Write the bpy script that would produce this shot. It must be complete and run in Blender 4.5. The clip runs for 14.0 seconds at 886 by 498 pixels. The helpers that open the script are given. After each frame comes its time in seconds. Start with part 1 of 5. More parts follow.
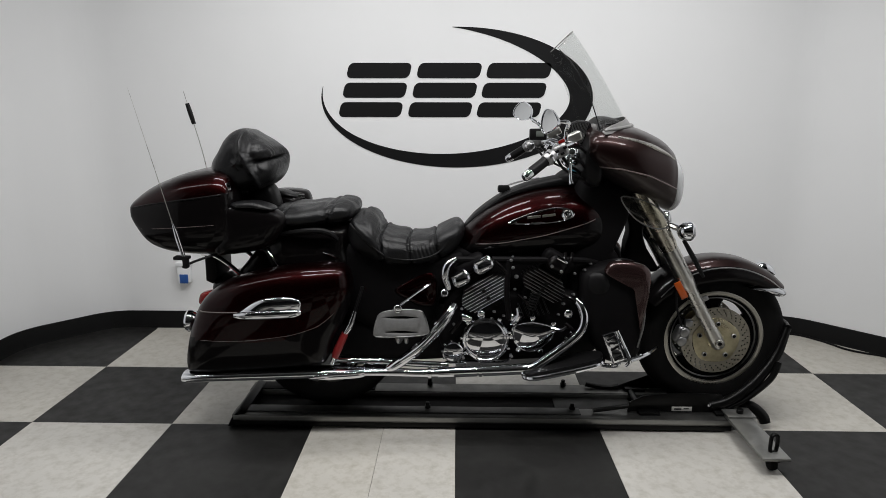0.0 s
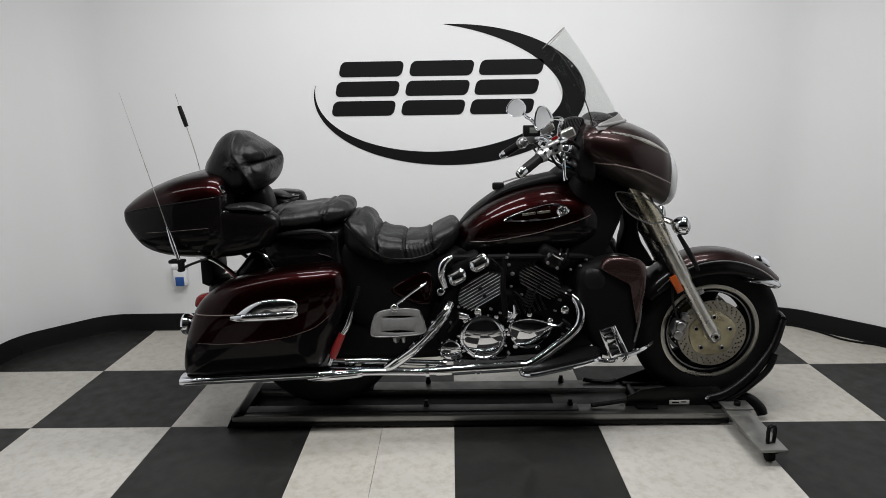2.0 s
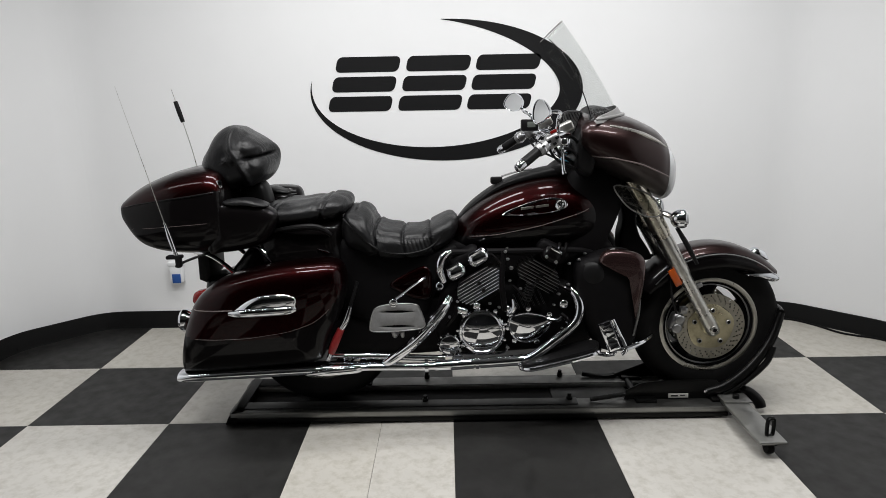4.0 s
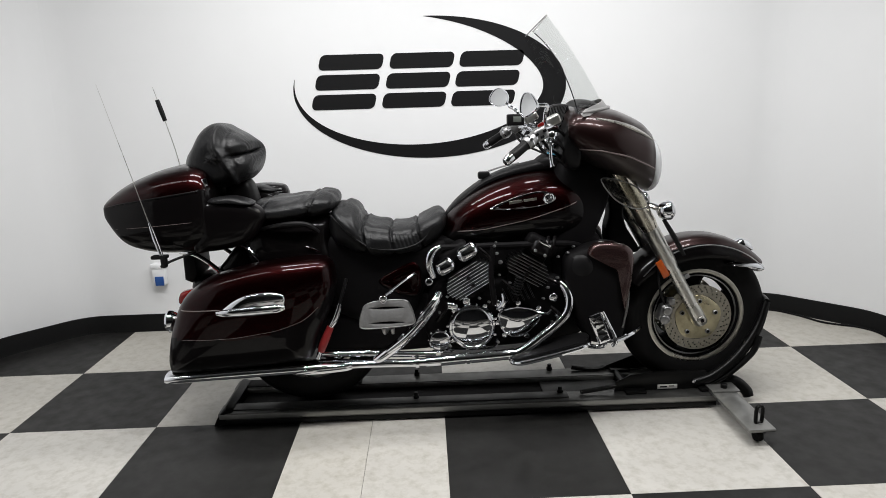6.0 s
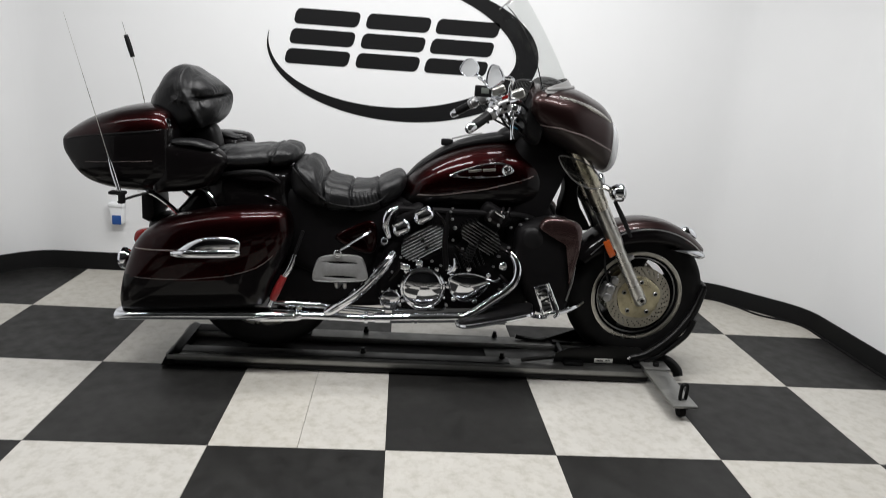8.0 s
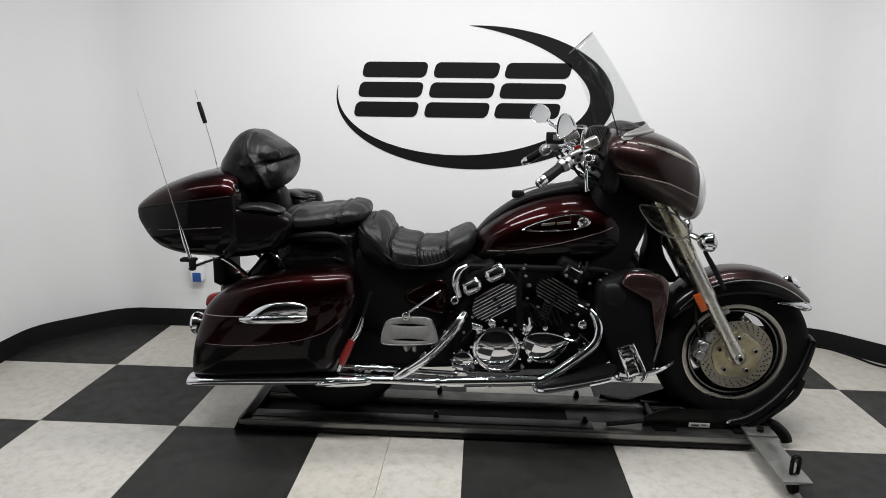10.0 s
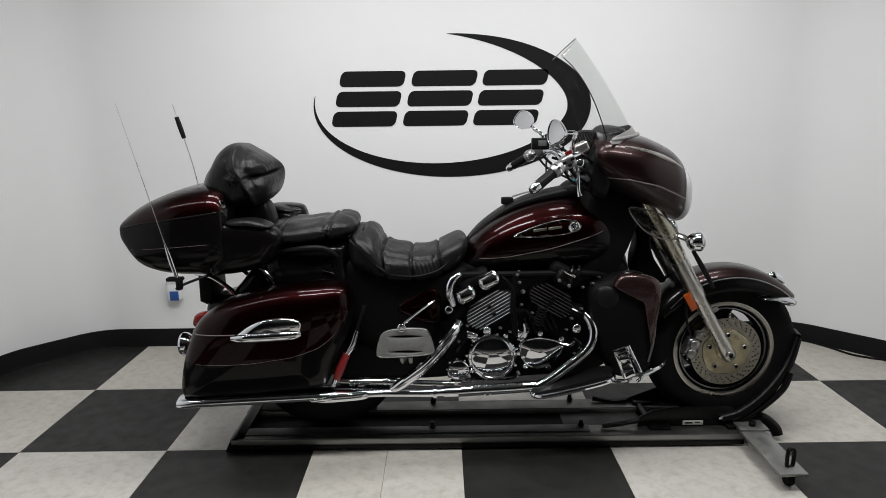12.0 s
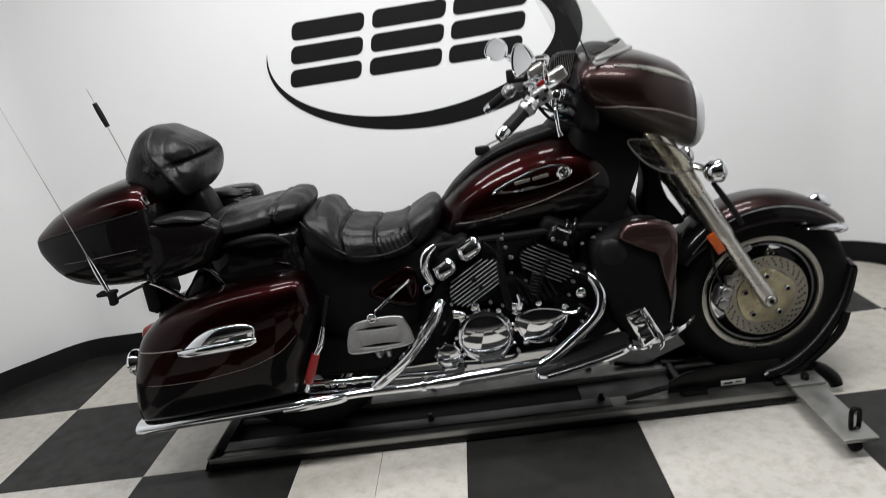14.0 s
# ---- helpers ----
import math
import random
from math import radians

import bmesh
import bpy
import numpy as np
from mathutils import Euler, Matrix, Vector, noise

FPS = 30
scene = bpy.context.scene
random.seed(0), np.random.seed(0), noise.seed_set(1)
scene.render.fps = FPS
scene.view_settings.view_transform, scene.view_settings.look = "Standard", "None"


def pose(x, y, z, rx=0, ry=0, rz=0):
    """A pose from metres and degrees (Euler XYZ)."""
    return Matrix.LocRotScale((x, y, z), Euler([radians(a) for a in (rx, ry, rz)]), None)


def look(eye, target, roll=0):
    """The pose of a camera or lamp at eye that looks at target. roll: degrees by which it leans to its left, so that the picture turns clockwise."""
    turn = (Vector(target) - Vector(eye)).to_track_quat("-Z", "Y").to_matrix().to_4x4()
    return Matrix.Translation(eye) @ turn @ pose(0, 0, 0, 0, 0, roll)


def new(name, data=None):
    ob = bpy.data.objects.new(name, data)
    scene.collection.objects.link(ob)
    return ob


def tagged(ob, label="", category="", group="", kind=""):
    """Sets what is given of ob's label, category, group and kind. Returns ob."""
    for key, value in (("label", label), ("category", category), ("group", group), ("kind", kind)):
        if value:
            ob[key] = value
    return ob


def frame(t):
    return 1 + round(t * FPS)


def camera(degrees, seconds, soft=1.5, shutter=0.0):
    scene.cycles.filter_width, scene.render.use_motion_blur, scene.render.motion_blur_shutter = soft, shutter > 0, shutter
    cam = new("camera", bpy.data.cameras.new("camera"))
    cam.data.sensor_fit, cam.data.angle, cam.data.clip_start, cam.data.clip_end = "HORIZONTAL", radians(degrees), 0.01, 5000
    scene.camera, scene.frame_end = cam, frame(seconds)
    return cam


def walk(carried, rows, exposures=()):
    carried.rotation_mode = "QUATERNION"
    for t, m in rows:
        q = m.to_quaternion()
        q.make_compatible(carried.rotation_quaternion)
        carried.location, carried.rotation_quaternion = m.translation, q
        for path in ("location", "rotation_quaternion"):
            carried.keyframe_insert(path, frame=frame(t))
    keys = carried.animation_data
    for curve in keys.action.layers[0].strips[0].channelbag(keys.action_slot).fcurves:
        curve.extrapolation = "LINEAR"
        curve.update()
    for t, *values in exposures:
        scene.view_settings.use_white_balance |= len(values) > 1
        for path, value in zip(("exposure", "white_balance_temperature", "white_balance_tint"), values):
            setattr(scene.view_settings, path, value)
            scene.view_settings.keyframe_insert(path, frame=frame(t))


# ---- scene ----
cam = camera(68.5, 14.0, soft=0.85, shutter=0.4)
PATH = [
    (0, (-0.002, -2.546, 1.341), (-0.042, -0.593, 0.908), 0.1),
    (0.5, (0.003, -2.547, 1.346), (-0.04, -0.595, 0.915), -0.6),
    (1, (0.004, -2.547, 1.351), (-0.041, -0.596, 0.916), -0.9),
    (1.5, (0.003, -2.546, 1.349), (-0.04, -0.595, 0.911), -1.3),
    (2, (0.0, -2.545, 1.351), (-0.028, -0.595, 0.906), -0.9),
    (2.5, (-0.002, -2.548, 1.348), (-0.027, -0.597, 0.909), -0.9),
    (5, (-0.04, -2.536, 1.327), (-0.022, -0.589, 0.868), -1.7),
    (5.5, (-0.056, -2.534, 1.319), (-0.005, -0.586, 0.869), -1.8),
    (6, (-0.043, -2.541, 1.312), (0.0, -0.593, 0.864), -1.7),
    (6.5, (-0.036, -2.544, 1.322), (0.005, -0.593, 0.888), -1.8),
    (7, (-0.047, -2.587, 1.34), (-0.016, -0.627, 0.94), -1.5),
    (7.2, (-0.047, -2.589, 1.35), (0.064, -0.615, 1.049), 3.4),
    (7.3, (-0.037, -2.589, 1.336), (0.041, -0.632, 0.932), 2.5),
    (7.4, (-0.026, -2.589, 1.322), (0.024, -0.643, 0.864), 3.7),
    (7.5, (-0.016, -2.589, 1.308), (0.009, -0.647, 0.832), 3.9),
    (7.6, (-0.006, -2.621, 1.332), (0.099, -0.701, 0.781), 6.9),
    (7.7, (0.004, -2.62, 1.315), (0.131, -0.684, 0.820), 4.5),
    (7.8, (-0.004, -2.621, 1.313), (0.123, -0.684, 0.833), 3.8),
    (8, (-0.002, -2.621, 1.295), (0.145, -0.698, 0.765), 4.1),
    (8.5, (0.042, -2.572, 1.289), (0.091, -0.657, 0.712), 2.3),
    (9, (0.066, -2.482, 1.326), (-0.068, -0.552, 0.82), 1.1),
    (11.5, (-0.052, -2.462, 1.376), (-0.069, -0.508, 0.949), -0.6),
    (12, (-0.071, -2.455, 1.373), (-0.068, -0.501, 0.947), -0.7),
    (12.5, (-0.09, -2.444, 1.373), (-0.077, -0.492, 0.941), -0.2),
    (13, (-0.146, -2.421, 1.355), (-0.093, -0.466, 0.938), -1.2),
    (13.5, (-0.06, -2.258, 1.324), (-0.034, -0.308, 0.881), -3.9),
    (13.7, (0.043, -2.155, 1.325), (0.022, -0.211, 0.859), -6.1),
    (14, (0.156, -2.047, 1.343), (0.031, -0.137, 0.763), -8.9),
]
walk(cam, [(t, look(eye, target, roll)) for t, eye, target, roll in PATH],
     exposures=[(0, -0.26), (2.5, -0.14), (5, 0.09), (6.5, 0.15), (7.0, -0.03), (7.5, -0.09), (8.0, 0.13), (8.5, 0.15), (9, 0.19), (11.5, -0.18), (12.5, -0.16), (13.5, -0.04), (14, 0.13)])

# ---- light ----
world = bpy.data.worlds.new("world")
scene.world = world
world.use_nodes = True
world.node_tree.nodes["Background"].inputs[0].default_value = (0.02, 0.02, 0.022, 1)
world.node_tree.nodes["Background"].inputs[1].default_value = 0.3
LAMP_WATTS = 18.6

# ---- helpers of this scene ----
YC = 0.16          # the motorcycle's middle plane
TILE = 0.6096      # one checker square, 24 inches
WALL_Y = 1.235


def catmull(pts, sub, closed=False):
    """A smooth curve through the points."""
    pts = [np.array(p, float) for p in pts]
    n = len(pts)
    out = []
    for i in range(n if closed else n - 1):
        g = (lambda k: pts[k % n]) if closed else (lambda k: pts[min(max(k, 0), n - 1)])
        a, b, c, d = g(i - 1), g(i), g(i + 1), g(i + 2)
        for s in range(sub):
            t = s / sub
            out.append(0.5 * (2 * b + (c - a) * t + (2 * a - 5 * b + 4 * c - d) * t * t + (3 * b - a - 3 * c + d) * t ** 3))
    if not closed:
        out.append(pts[-1])
    return out


def finish(name, bm, mats, parent=None, label="", smooth=35):
    bmesh.ops.recalc_face_normals(bm, faces=bm.faces)
    for f in bm.faces:
        f.smooth = True
    for e in bm.edges:
        if len(e.link_faces) == 2 and e.calc_face_angle(0) > radians(smooth):
            e.smooth = False
    me = bpy.data.meshes.new(name)
    bm.to_mesh(me)
    bm.free()
    for m in (mats if isinstance(mats, (list, tuple)) else [mats]):
        me.materials.append(m)
    ob = new(name, me)
    if parent:
        ob.parent = parent
    if label:
        ob["label"] = label
    return ob


def part(name, bm, mats, parent, label="", smooth=35):
    return finish(name, bm, mats, parent, label, smooth)


def thing(name, label, category, at=(0, 0, 0), group="", kind=""):
    ob = new(name)
    ob.location = at
    ob.empty_display_size = 0.1
    return tagged(ob, label, category, group, kind)


def rings(bm, loops, cap=True, closed_ends=False):
    """Skin a list of equal loops of points."""
    vs = [[bm.verts.new(p) for p in loop] for loop in loops]
    n = len(vs[0])
    pairs = list(zip(vs, vs[1:])) + ([(vs[-1], vs[0])] if closed_ends else [])
    for a, b in pairs:
        for i in range(n):
            j = (i + 1) % n
            bm.faces.new((a[i], a[j], b[j], b[i]))
    if cap and not closed_ends:
        for ring in (vs[0], vs[-1]):
            c = bm.verts.new(sum((v.co for v in ring), Vector()) / n)
            for i in range(n):
                bm.faces.new((ring[i], ring[(i + 1) % n], c))
    return bm


def loft(stations, n=32, sub=5, power=2.6, bm=None):
    """A body skinned along x: stations of x, y, half width, bottom, top."""
    bm = bm or bmesh.new()
    loops = []
    for x, y, hy, zb, zt in catmull(stations, sub):
        zc, hz = (zb + zt) / 2, max((zt - zb) / 2, 1e-3)
        hy = max(hy, 1e-3)
        loop = []
        for k in range(n):
            a = 2 * math.pi * k / n
            c, s = math.cos(a), math.sin(a)
            loop.append((x, y + hy * math.copysign(abs(c) ** (2 / power), c), zc + hz * math.copysign(abs(s) ** (2 / power), s)))
        loops.append(loop)
    return rings(bm, loops)


def inflate(outline, y, hw, power=3.0, sub=5, steps=8, near=1.0, far=1.0, lean=0.0, bm=None):
    """A cushion-like body from its side outline (x, z), hw deep to either side of y. lean: metres that the outline shifts in x per metre of depth."""
    bm = bm or bmesh.new()
    ol = catmull(outline, sub, True)
    c = sum(ol) / len(ol)
    loops = []
    for k in range(-steps, steps + 1):
        a = k / steps * math.pi / 2 * 0.97
        s = abs(math.cos(a)) ** (2 / power)
        d = hw * math.copysign(abs(math.sin(a)) ** (2 / power), a) * (near if a < 0 else far)
        loops.append([(c[0] + (p[0] - c[0]) * s + lean * d, y + d, c[1] + (p[1] - c[1]) * s) for p in ol])
    return rings(bm, loops)


def tube(points, r, n=12, sub=6, bm=None, closed=False):
    """A round bar swept along a smooth curve; r: a radius, or one for each point."""
    bm = bm or bmesh.new()
    rs = [r] * len(points) if isinstance(r, (int, float)) else list(r)
    line = catmull([(*p, q) for p, q in zip(points, rs)], sub, closed) if len(points) > 2 or closed else [np.array((*p, q), float) for p, q in zip(points, rs)]
    loops = []
    side = None
    m = len(line)
    for i, p in enumerate(line):
        if closed:
            d = Vector(line[(i + 1) % m][:3] - line[i - 1][:3])
        else:
            d = Vector(line[min(i + 1, m - 1)][:3] - line[max(i - 1, 0)][:3])
        d.normalize()
        if side is None:
            side = d.orthogonal().normalized()
        side = (side - d * side.dot(d)).normalized()
        up = d.cross(side)
        loops.append([Vector(p[:3]) + (side * math.cos(2 * math.pi * k / n) + up * math.sin(2 * math.pi * k / n)) * p[3] for k in range(n)])
    return rings(bm, loops, closed_ends=closed)


def lathe(profile, centre, axis=(0, 1, 0), n=48, bm=None, closed=True):
    """A body of revolution: profile of (radius, height along the axis)."""
    bm = bm or bmesh.new()
    d = Vector(axis).normalized()
    u = d.orthogonal().normalized()
    v = d.cross(u)
    loops = []
    for k in range(n):
        a = 2 * math.pi * k / n
        w = u * math.cos(a) + v * math.sin(a)
        loops.append([Vector(centre) + w * r + d * h for r, h in profile])
    vs = [[bm.verts.new(p) for p in loop] for loop in loops]
    m = len(profile)
    for k in range(n):
        a, b = vs[k], vs[(k + 1) % n]
        for i in range(m if closed else m - 1):
            j = (i + 1) % m
            bm.faces.new((a[i], a[j], b[j], b[i]))
    bmesh.ops.remove_doubles(bm, verts=bm.verts, dist=1e-6)
    return bm


def disc(centre, r, h, axis=(0, 1, 0), n=32, edge=0.15, bm=None):
    """A solid round boss with a rounded rim, h tall along the axis from its centre."""
    e = r * edge
    return lathe([(0, 0), (r, 0), (r, h - e * 0.6), (r - e * 0.4, h - e * 0.15), (r - e, h), (0, h + e * 0.15)], centre, axis, n, bm, closed=False)


def box(size, at, bevel=0.004, turn=None, segments=2, bm=None):
    b2 = bmesh.new()
    bmesh.ops.create_cube(b2, size=1)
    for v in b2.verts:
        v.co = Vector((v.co.x * size[0], v.co.y * size[1], v.co.z * size[2]))
    if bevel > 0:
        bmesh.ops.bevel(b2, geom=list(b2.edges), offset=bevel, segments=segments, affect="EDGES", profile=0.5)
    m = Matrix.Translation(at) @ (turn.to_4x4() if turn else Matrix())
    b2.transform(m)
    if bm is None:
        return b2
    me = bpy.data.meshes.new("tmp")
    b2.to_mesh(me)
    b2.free()
    bm.from_mesh(me)
    bpy.data.meshes.remove(me)
    return bm


def plate(outline, y0, y1, bevel=0.003, holes=(), bm=None):
    """A flat plate with holes, cut to a side outline (x, z), from y0 to y1."""
    b2 = bmesh.new()
    edges = []
    for loop in (outline, *holes):
        vs = [b2.verts.new((p[0], y0, p[1])) for p in loop]
        edges += [b2.edges.new((vs[i], vs[(i + 1) % len(vs)])) for i in range(len(vs))]
    bmesh.ops.triangle_fill(b2, use_beauty=True, use_dissolve=False, edges=edges)
    got = bmesh.ops.extrude_face_region(b2, geom=list(b2.faces))
    bmesh.ops.translate(b2, verts=[v for v in got["geom"] if isinstance(v, bmesh.types.BMVert)], vec=(0, y1 - y0, 0))
    if bevel > 0:
        bmesh.ops.recalc_face_normals(b2, faces=b2.faces)
        rim = [e for e in b2.edges if len(e.link_faces) == 2 and e.calc_face_angle(0) > 1.0 and abs(e.verts[0].co.y - e.verts[1].co.y) < 1e-6]
        bmesh.ops.bevel(b2, geom=rim, offset=bevel, segments=2, affect="EDGES", profile=0.5)
    if bm is None:
        return b2
    me = bpy.data.meshes.new("tmp")
    b2.to_mesh(me)
    b2.free()
    bm.from_mesh(me)
    bpy.data.meshes.remove(me)
    return bm


def mirrored(bm):
    """A copy of bm on the far side of the motorcycle."""
    b2 = bm.copy()
    for v in b2.verts:
        v.co.y = 2 * YC - v.co.y
    bmesh.ops.reverse_faces(b2, faces=b2.faces)
    return b2


def ring_of(r, n, c=(0, 0), squash=1.0):
    return [(c[0] + r * math.cos(2 * math.pi * k / n), c[1] + r * squash * math.sin(2 * math.pi * k / n)) for k in range(n)]


def ripple(bm, amp, scale, keep=None):
    """Uneven hand-stitched surface: pushes points along their normals by noise."""
    bm.normal_update()
    moves = [(v, v.normal * amp * noise.noise(v.co * scale)) for v in bm.verts if keep is None or keep(v.co)]
    for v, d in moves:
        v.co += d
    return bm


# ---- materials ----
def material(name, colour, rough=0.5, metal=0.0, grain=0.0, grain_scale=60.0, bump=0.0, bump_scale=200.0, coat=0.0, rough_var=0.0, spec=0.5, coat_ior=1.35, stain=None, stain_scale=3.0, stain_amount=0.0, vary=0.0, wrinkle=0.0):
    m = bpy.data.materials.new(name)
    m.use_nodes = True
    nt = m.node_tree
    n, l = nt.nodes, nt.links
    b = n["Principled BSDF"]
    b.inputs["Base Color"].default_value = (*colour, 1)
    b.inputs["Roughness"].default_value = rough
    b.inputs["Metallic"].default_value = metal
    b.inputs["Coat Weight"].default_value = coat
    b.inputs["Coat Roughness"].default_value = 0.02
    b.inputs["Coat IOR"].default_value = coat_ior
    b.inputs["Specular IOR Level"].default_value = spec
    tc = n.new("ShaderNodeTexCoord")
    if grain or stain_amount:
        ns = n.new("ShaderNodeTexNoise")
        ns.inputs["Scale"].default_value = grain_scale
        ns.inputs["Detail"].default_value = 6
        l.new(tc.outputs["Object"], ns.inputs["Vector"])
        mix = n.new("ShaderNodeMix")
        mix.data_type = "RGBA"
        mix.inputs[6].default_value = (*[c * (1 - grain) for c in colour], 1)
        mix.inputs[7].default_value = (*[min(c * (1 + grain), 1) for c in colour], 1)
        l.new(ns.outputs["Fac"], mix.inputs[0])
        out = mix.outputs[2]
        if stain_amount:
            n2 = n.new("ShaderNodeTexNoise")
            n2.inputs["Scale"].default_value = stain_scale
            n2.inputs["Detail"].default_value = 8
            n2.inputs["Roughness"].default_value = 0.65
            l.new(tc.outputs["Object"], n2.inputs["Vector"])
            rmp = n.new("ShaderNodeMapRange")
            rmp.inputs[1].default_value, rmp.inputs[2].default_value = 0.45, 0.75
            rmp.inputs[4].default_value = stain_amount
            l.new(n2.outputs["Fac"], rmp.inputs[0])
            m2 = n.new("ShaderNodeMix")
            m2.data_type = "RGBA"
            l.new(rmp.outputs[0], m2.inputs[0])
            l.new(out, m2.inputs[6])
            m2.inputs[7].default_value = (*stain, 1)
            out = m2.outputs[2]
        if vary:
            oi = n.new("ShaderNodeObjectInfo")
            hs = n.new("ShaderNodeHueSaturation")
            for lo, hi, slot in ((1 - vary, 1 + vary, "Value"), (1.12, 0.75, "Saturation")):
                mr = n.new("ShaderNodeMapRange")
                mr.inputs[3].default_value, mr.inputs[4].default_value = lo, hi
                l.new(oi.outputs["Random"], mr.inputs[0])
                l.new(mr.outputs[0], hs.inputs[slot])
            l.new(out, hs.inputs["Color"])
            out = hs.outputs["Color"]
        l.new(out, b.inputs["Base Color"])
    if rough_var:
        n3 = n.new("ShaderNodeTexNoise")
        n3.inputs["Scale"].default_value = 14
        n3.inputs["Detail"].default_value = 5
        l.new(tc.outputs["Object"], n3.inputs["Vector"])
        r3 = n.new("ShaderNodeMapRange")
        r3.inputs[1].default_value, r3.inputs[2].default_value = 0.3, 0.7
        r3.inputs[3].default_value, r3.inputs[4].default_value = max(rough - rough_var, 0.01), rough + rough_var
        l.new(n3.outputs["Fac"], r3.inputs[0])
        l.new(r3.outputs[0], b.inputs["Roughness"])
    if bump:
        n4 = n.new("ShaderNodeTexNoise")
        n4.inputs["Scale"].default_value = bump_scale
        n4.inputs["Detail"].default_value = 4
        l.new(tc.outputs["Object"], n4.inputs["Vector"])
        bp = n.new("ShaderNodeBump")
        bp.inputs["Strength"].default_value = bump
        bp.inputs["Distance"].default_value = 0.002
        l.new(n4.outputs["Fac"], bp.inputs["Height"])
        l.new(bp.outputs[0], b.inputs["Normal"])
        if wrinkle:
            warp = n.new("ShaderNodeMapping")
            warp.inputs["Scale"].default_value = (1.0, 1.0, 0.45)
            warp.inputs["Rotation"].default_value = (0.0, 0.5, 0.0)
            l.new(tc.outputs["Object"], warp.inputs["Vector"])
            n5 = n.new("ShaderNodeTexNoise")
            n5.inputs["Scale"].default_value = 34
            n5.inputs["Detail"].default_value = 5
            n5.inputs["Distortion"].default_value = 1.6
            l.new(warp.outputs[0], n5.inputs["Vector"])
            b5 = n.new("ShaderNodeBump")
            b5.inputs["Strength"].default_value = wrinkle
            b5.inputs["Distance"].default_value = 0.012
            l.new(n5.outputs["Fac"], b5.inputs["Height"])
            l.new(b5.outputs[0], bp.inputs["Normal"])
    return m


def clear_sheet(name, tint, rough=0.02, gloss=0.05):
    """Thin clear plastic that lets light straight through and keeps a gloss."""
    m = bpy.data.materials.new(name)
    m.use_nodes = True
    nt = m.node_tree
    n, l = nt.nodes, nt.links
    n.remove(n["Principled BSDF"])
    tr, gl, mx = n.new("ShaderNodeBsdfTransparent"), n.new("ShaderNodeBsdfGlossy"), n.new("ShaderNodeMixShader")
    tr.inputs[0].default_value = (*tint, 1)
    gl.inputs[1].default_value = rough
    mx.inputs[0].default_value = gloss
    l.new(tr.outputs[0], mx.inputs[1])
    l.new(gl.outputs[0], mx.inputs[2])
    l.new(mx.outputs[0], n["Material Output"].inputs[0])
    return m


M_WALL = material("white_wall_paint", (0.77, 0.775, 0.78), 0.75, grain=0.015, grain_scale=5, bump=0.08, bump_scale=90)
M_BASE = material("black_rubber_base", (0.004, 0.004, 0.004), 0.6, grain=0.2, grain_scale=20, spec=0.15)
M_DARKROOM = material("dark_room_paint", (0.032, 0.032, 0.034), 0.8, grain=0.1, grain_scale=3)
M_CEIL = material("ceiling_board", (0.16, 0.16, 0.16), 0.9, grain=0.05, grain_scale=15, bump=0.2)
M_WHITE_TILE = material("white_vinyl_tile", (0.485, 0.467, 0.427), 0.42, grain=0.10, grain_scale=11, bump=0.06, bump_scale=40, rough_var=0.1, stain=(0.26, 0.235, 0.185), stain_scale=21.0, stain_amount=0.62, vary=0.025)
M_BLACK_TILE = material("black_vinyl_tile", (0.0130, 0.0126, 0.0121), 0.47, grain=0.2, grain_scale=30, bump=0.06, bump_scale=40, rough_var=0.1, spec=0.28, stain=(0.030, 0.030, 0.028), stain_scale=5.0, stain_amount=0.5, vary=0.08)
M_GROUT = material("dark_seam", (0.08, 0.078, 0.07), 0.8)
M_INK = material("black_wall_vinyl", (0.003, 0.003, 0.0035), 0.6, grain=0.1, spec=0.2)
M_RED = material("dark_cherry_paint", (0.0098, 0.0003, 0.0004), 0.38, metal=0.97, grain=0.12, grain_scale=900, coat=0.6, spec=0.4)
M_BLACK = material("black_gloss_paint", (0.0036, 0.0030, 0.0032), 0.3, grain=0.1, grain_scale=800, coat=0.55, coat_ior=1.32, spec=0.03)
M_GREYRED = material("fairing_paint", (0.0160, 0.0058, 0.0054), 0.36, metal=0.8, grain=0.12, grain_scale=900, coat=0.55)
# the cherry paint greyed: reflected floor and wall are in its base colour
M_CHERRY_REFLECT = material("cherry_paint_with_floor_reflection", (0.056, 0.046, 0.044), 0.44, metal=0.85, grain=0.15, grain_scale=900, coat=0.3)
M_STRIPE = material("grey_pinstripe", (0.14, 0.11, 0.105), 0.35)
M_LEATHER = material("black_leather", (0.0062, 0.0062, 0.0068), 0.38, grain=0.3, grain_scale=40, bump=0.6, bump_scale=160, rough_var=0.08, spec=0.30, wrinkle=0.14)
M_PLASTIC = material("black_plastic", (0.0070, 0.0068, 0.0071), 0.38, grain=0.2, grain_scale=50, bump=0.1, spec=0.12)
M_MATT = material("matt_black_metal", (0.0047, 0.0043, 0.0047), 0.55, grain=0.25, grain_scale=25, bump=0.15, spec=0.07)
M_RUBBER = material("tyre_rubber", (0.0062, 0.0060, 0.0060), 0.7, grain=0.25, grain_scale=30, bump=0.3, bump_scale=120, spec=0.08)
M_CHROME = material("chrome", (0.75, 0.765, 0.80), 0.05, metal=1.0, rough_var=0.03)
M_FORK = material("brushed_fork_alloy", (0.52, 0.49, 0.42), 0.26, metal=1.0, grain=0.12, grain_scale=30, rough_var=0.08)
M_SLIDER = material("silver_fork_slider", (0.50, 0.49, 0.46), 0.3, metal=1.0, grain=0.12, grain_scale=30, rough_var=0.08)
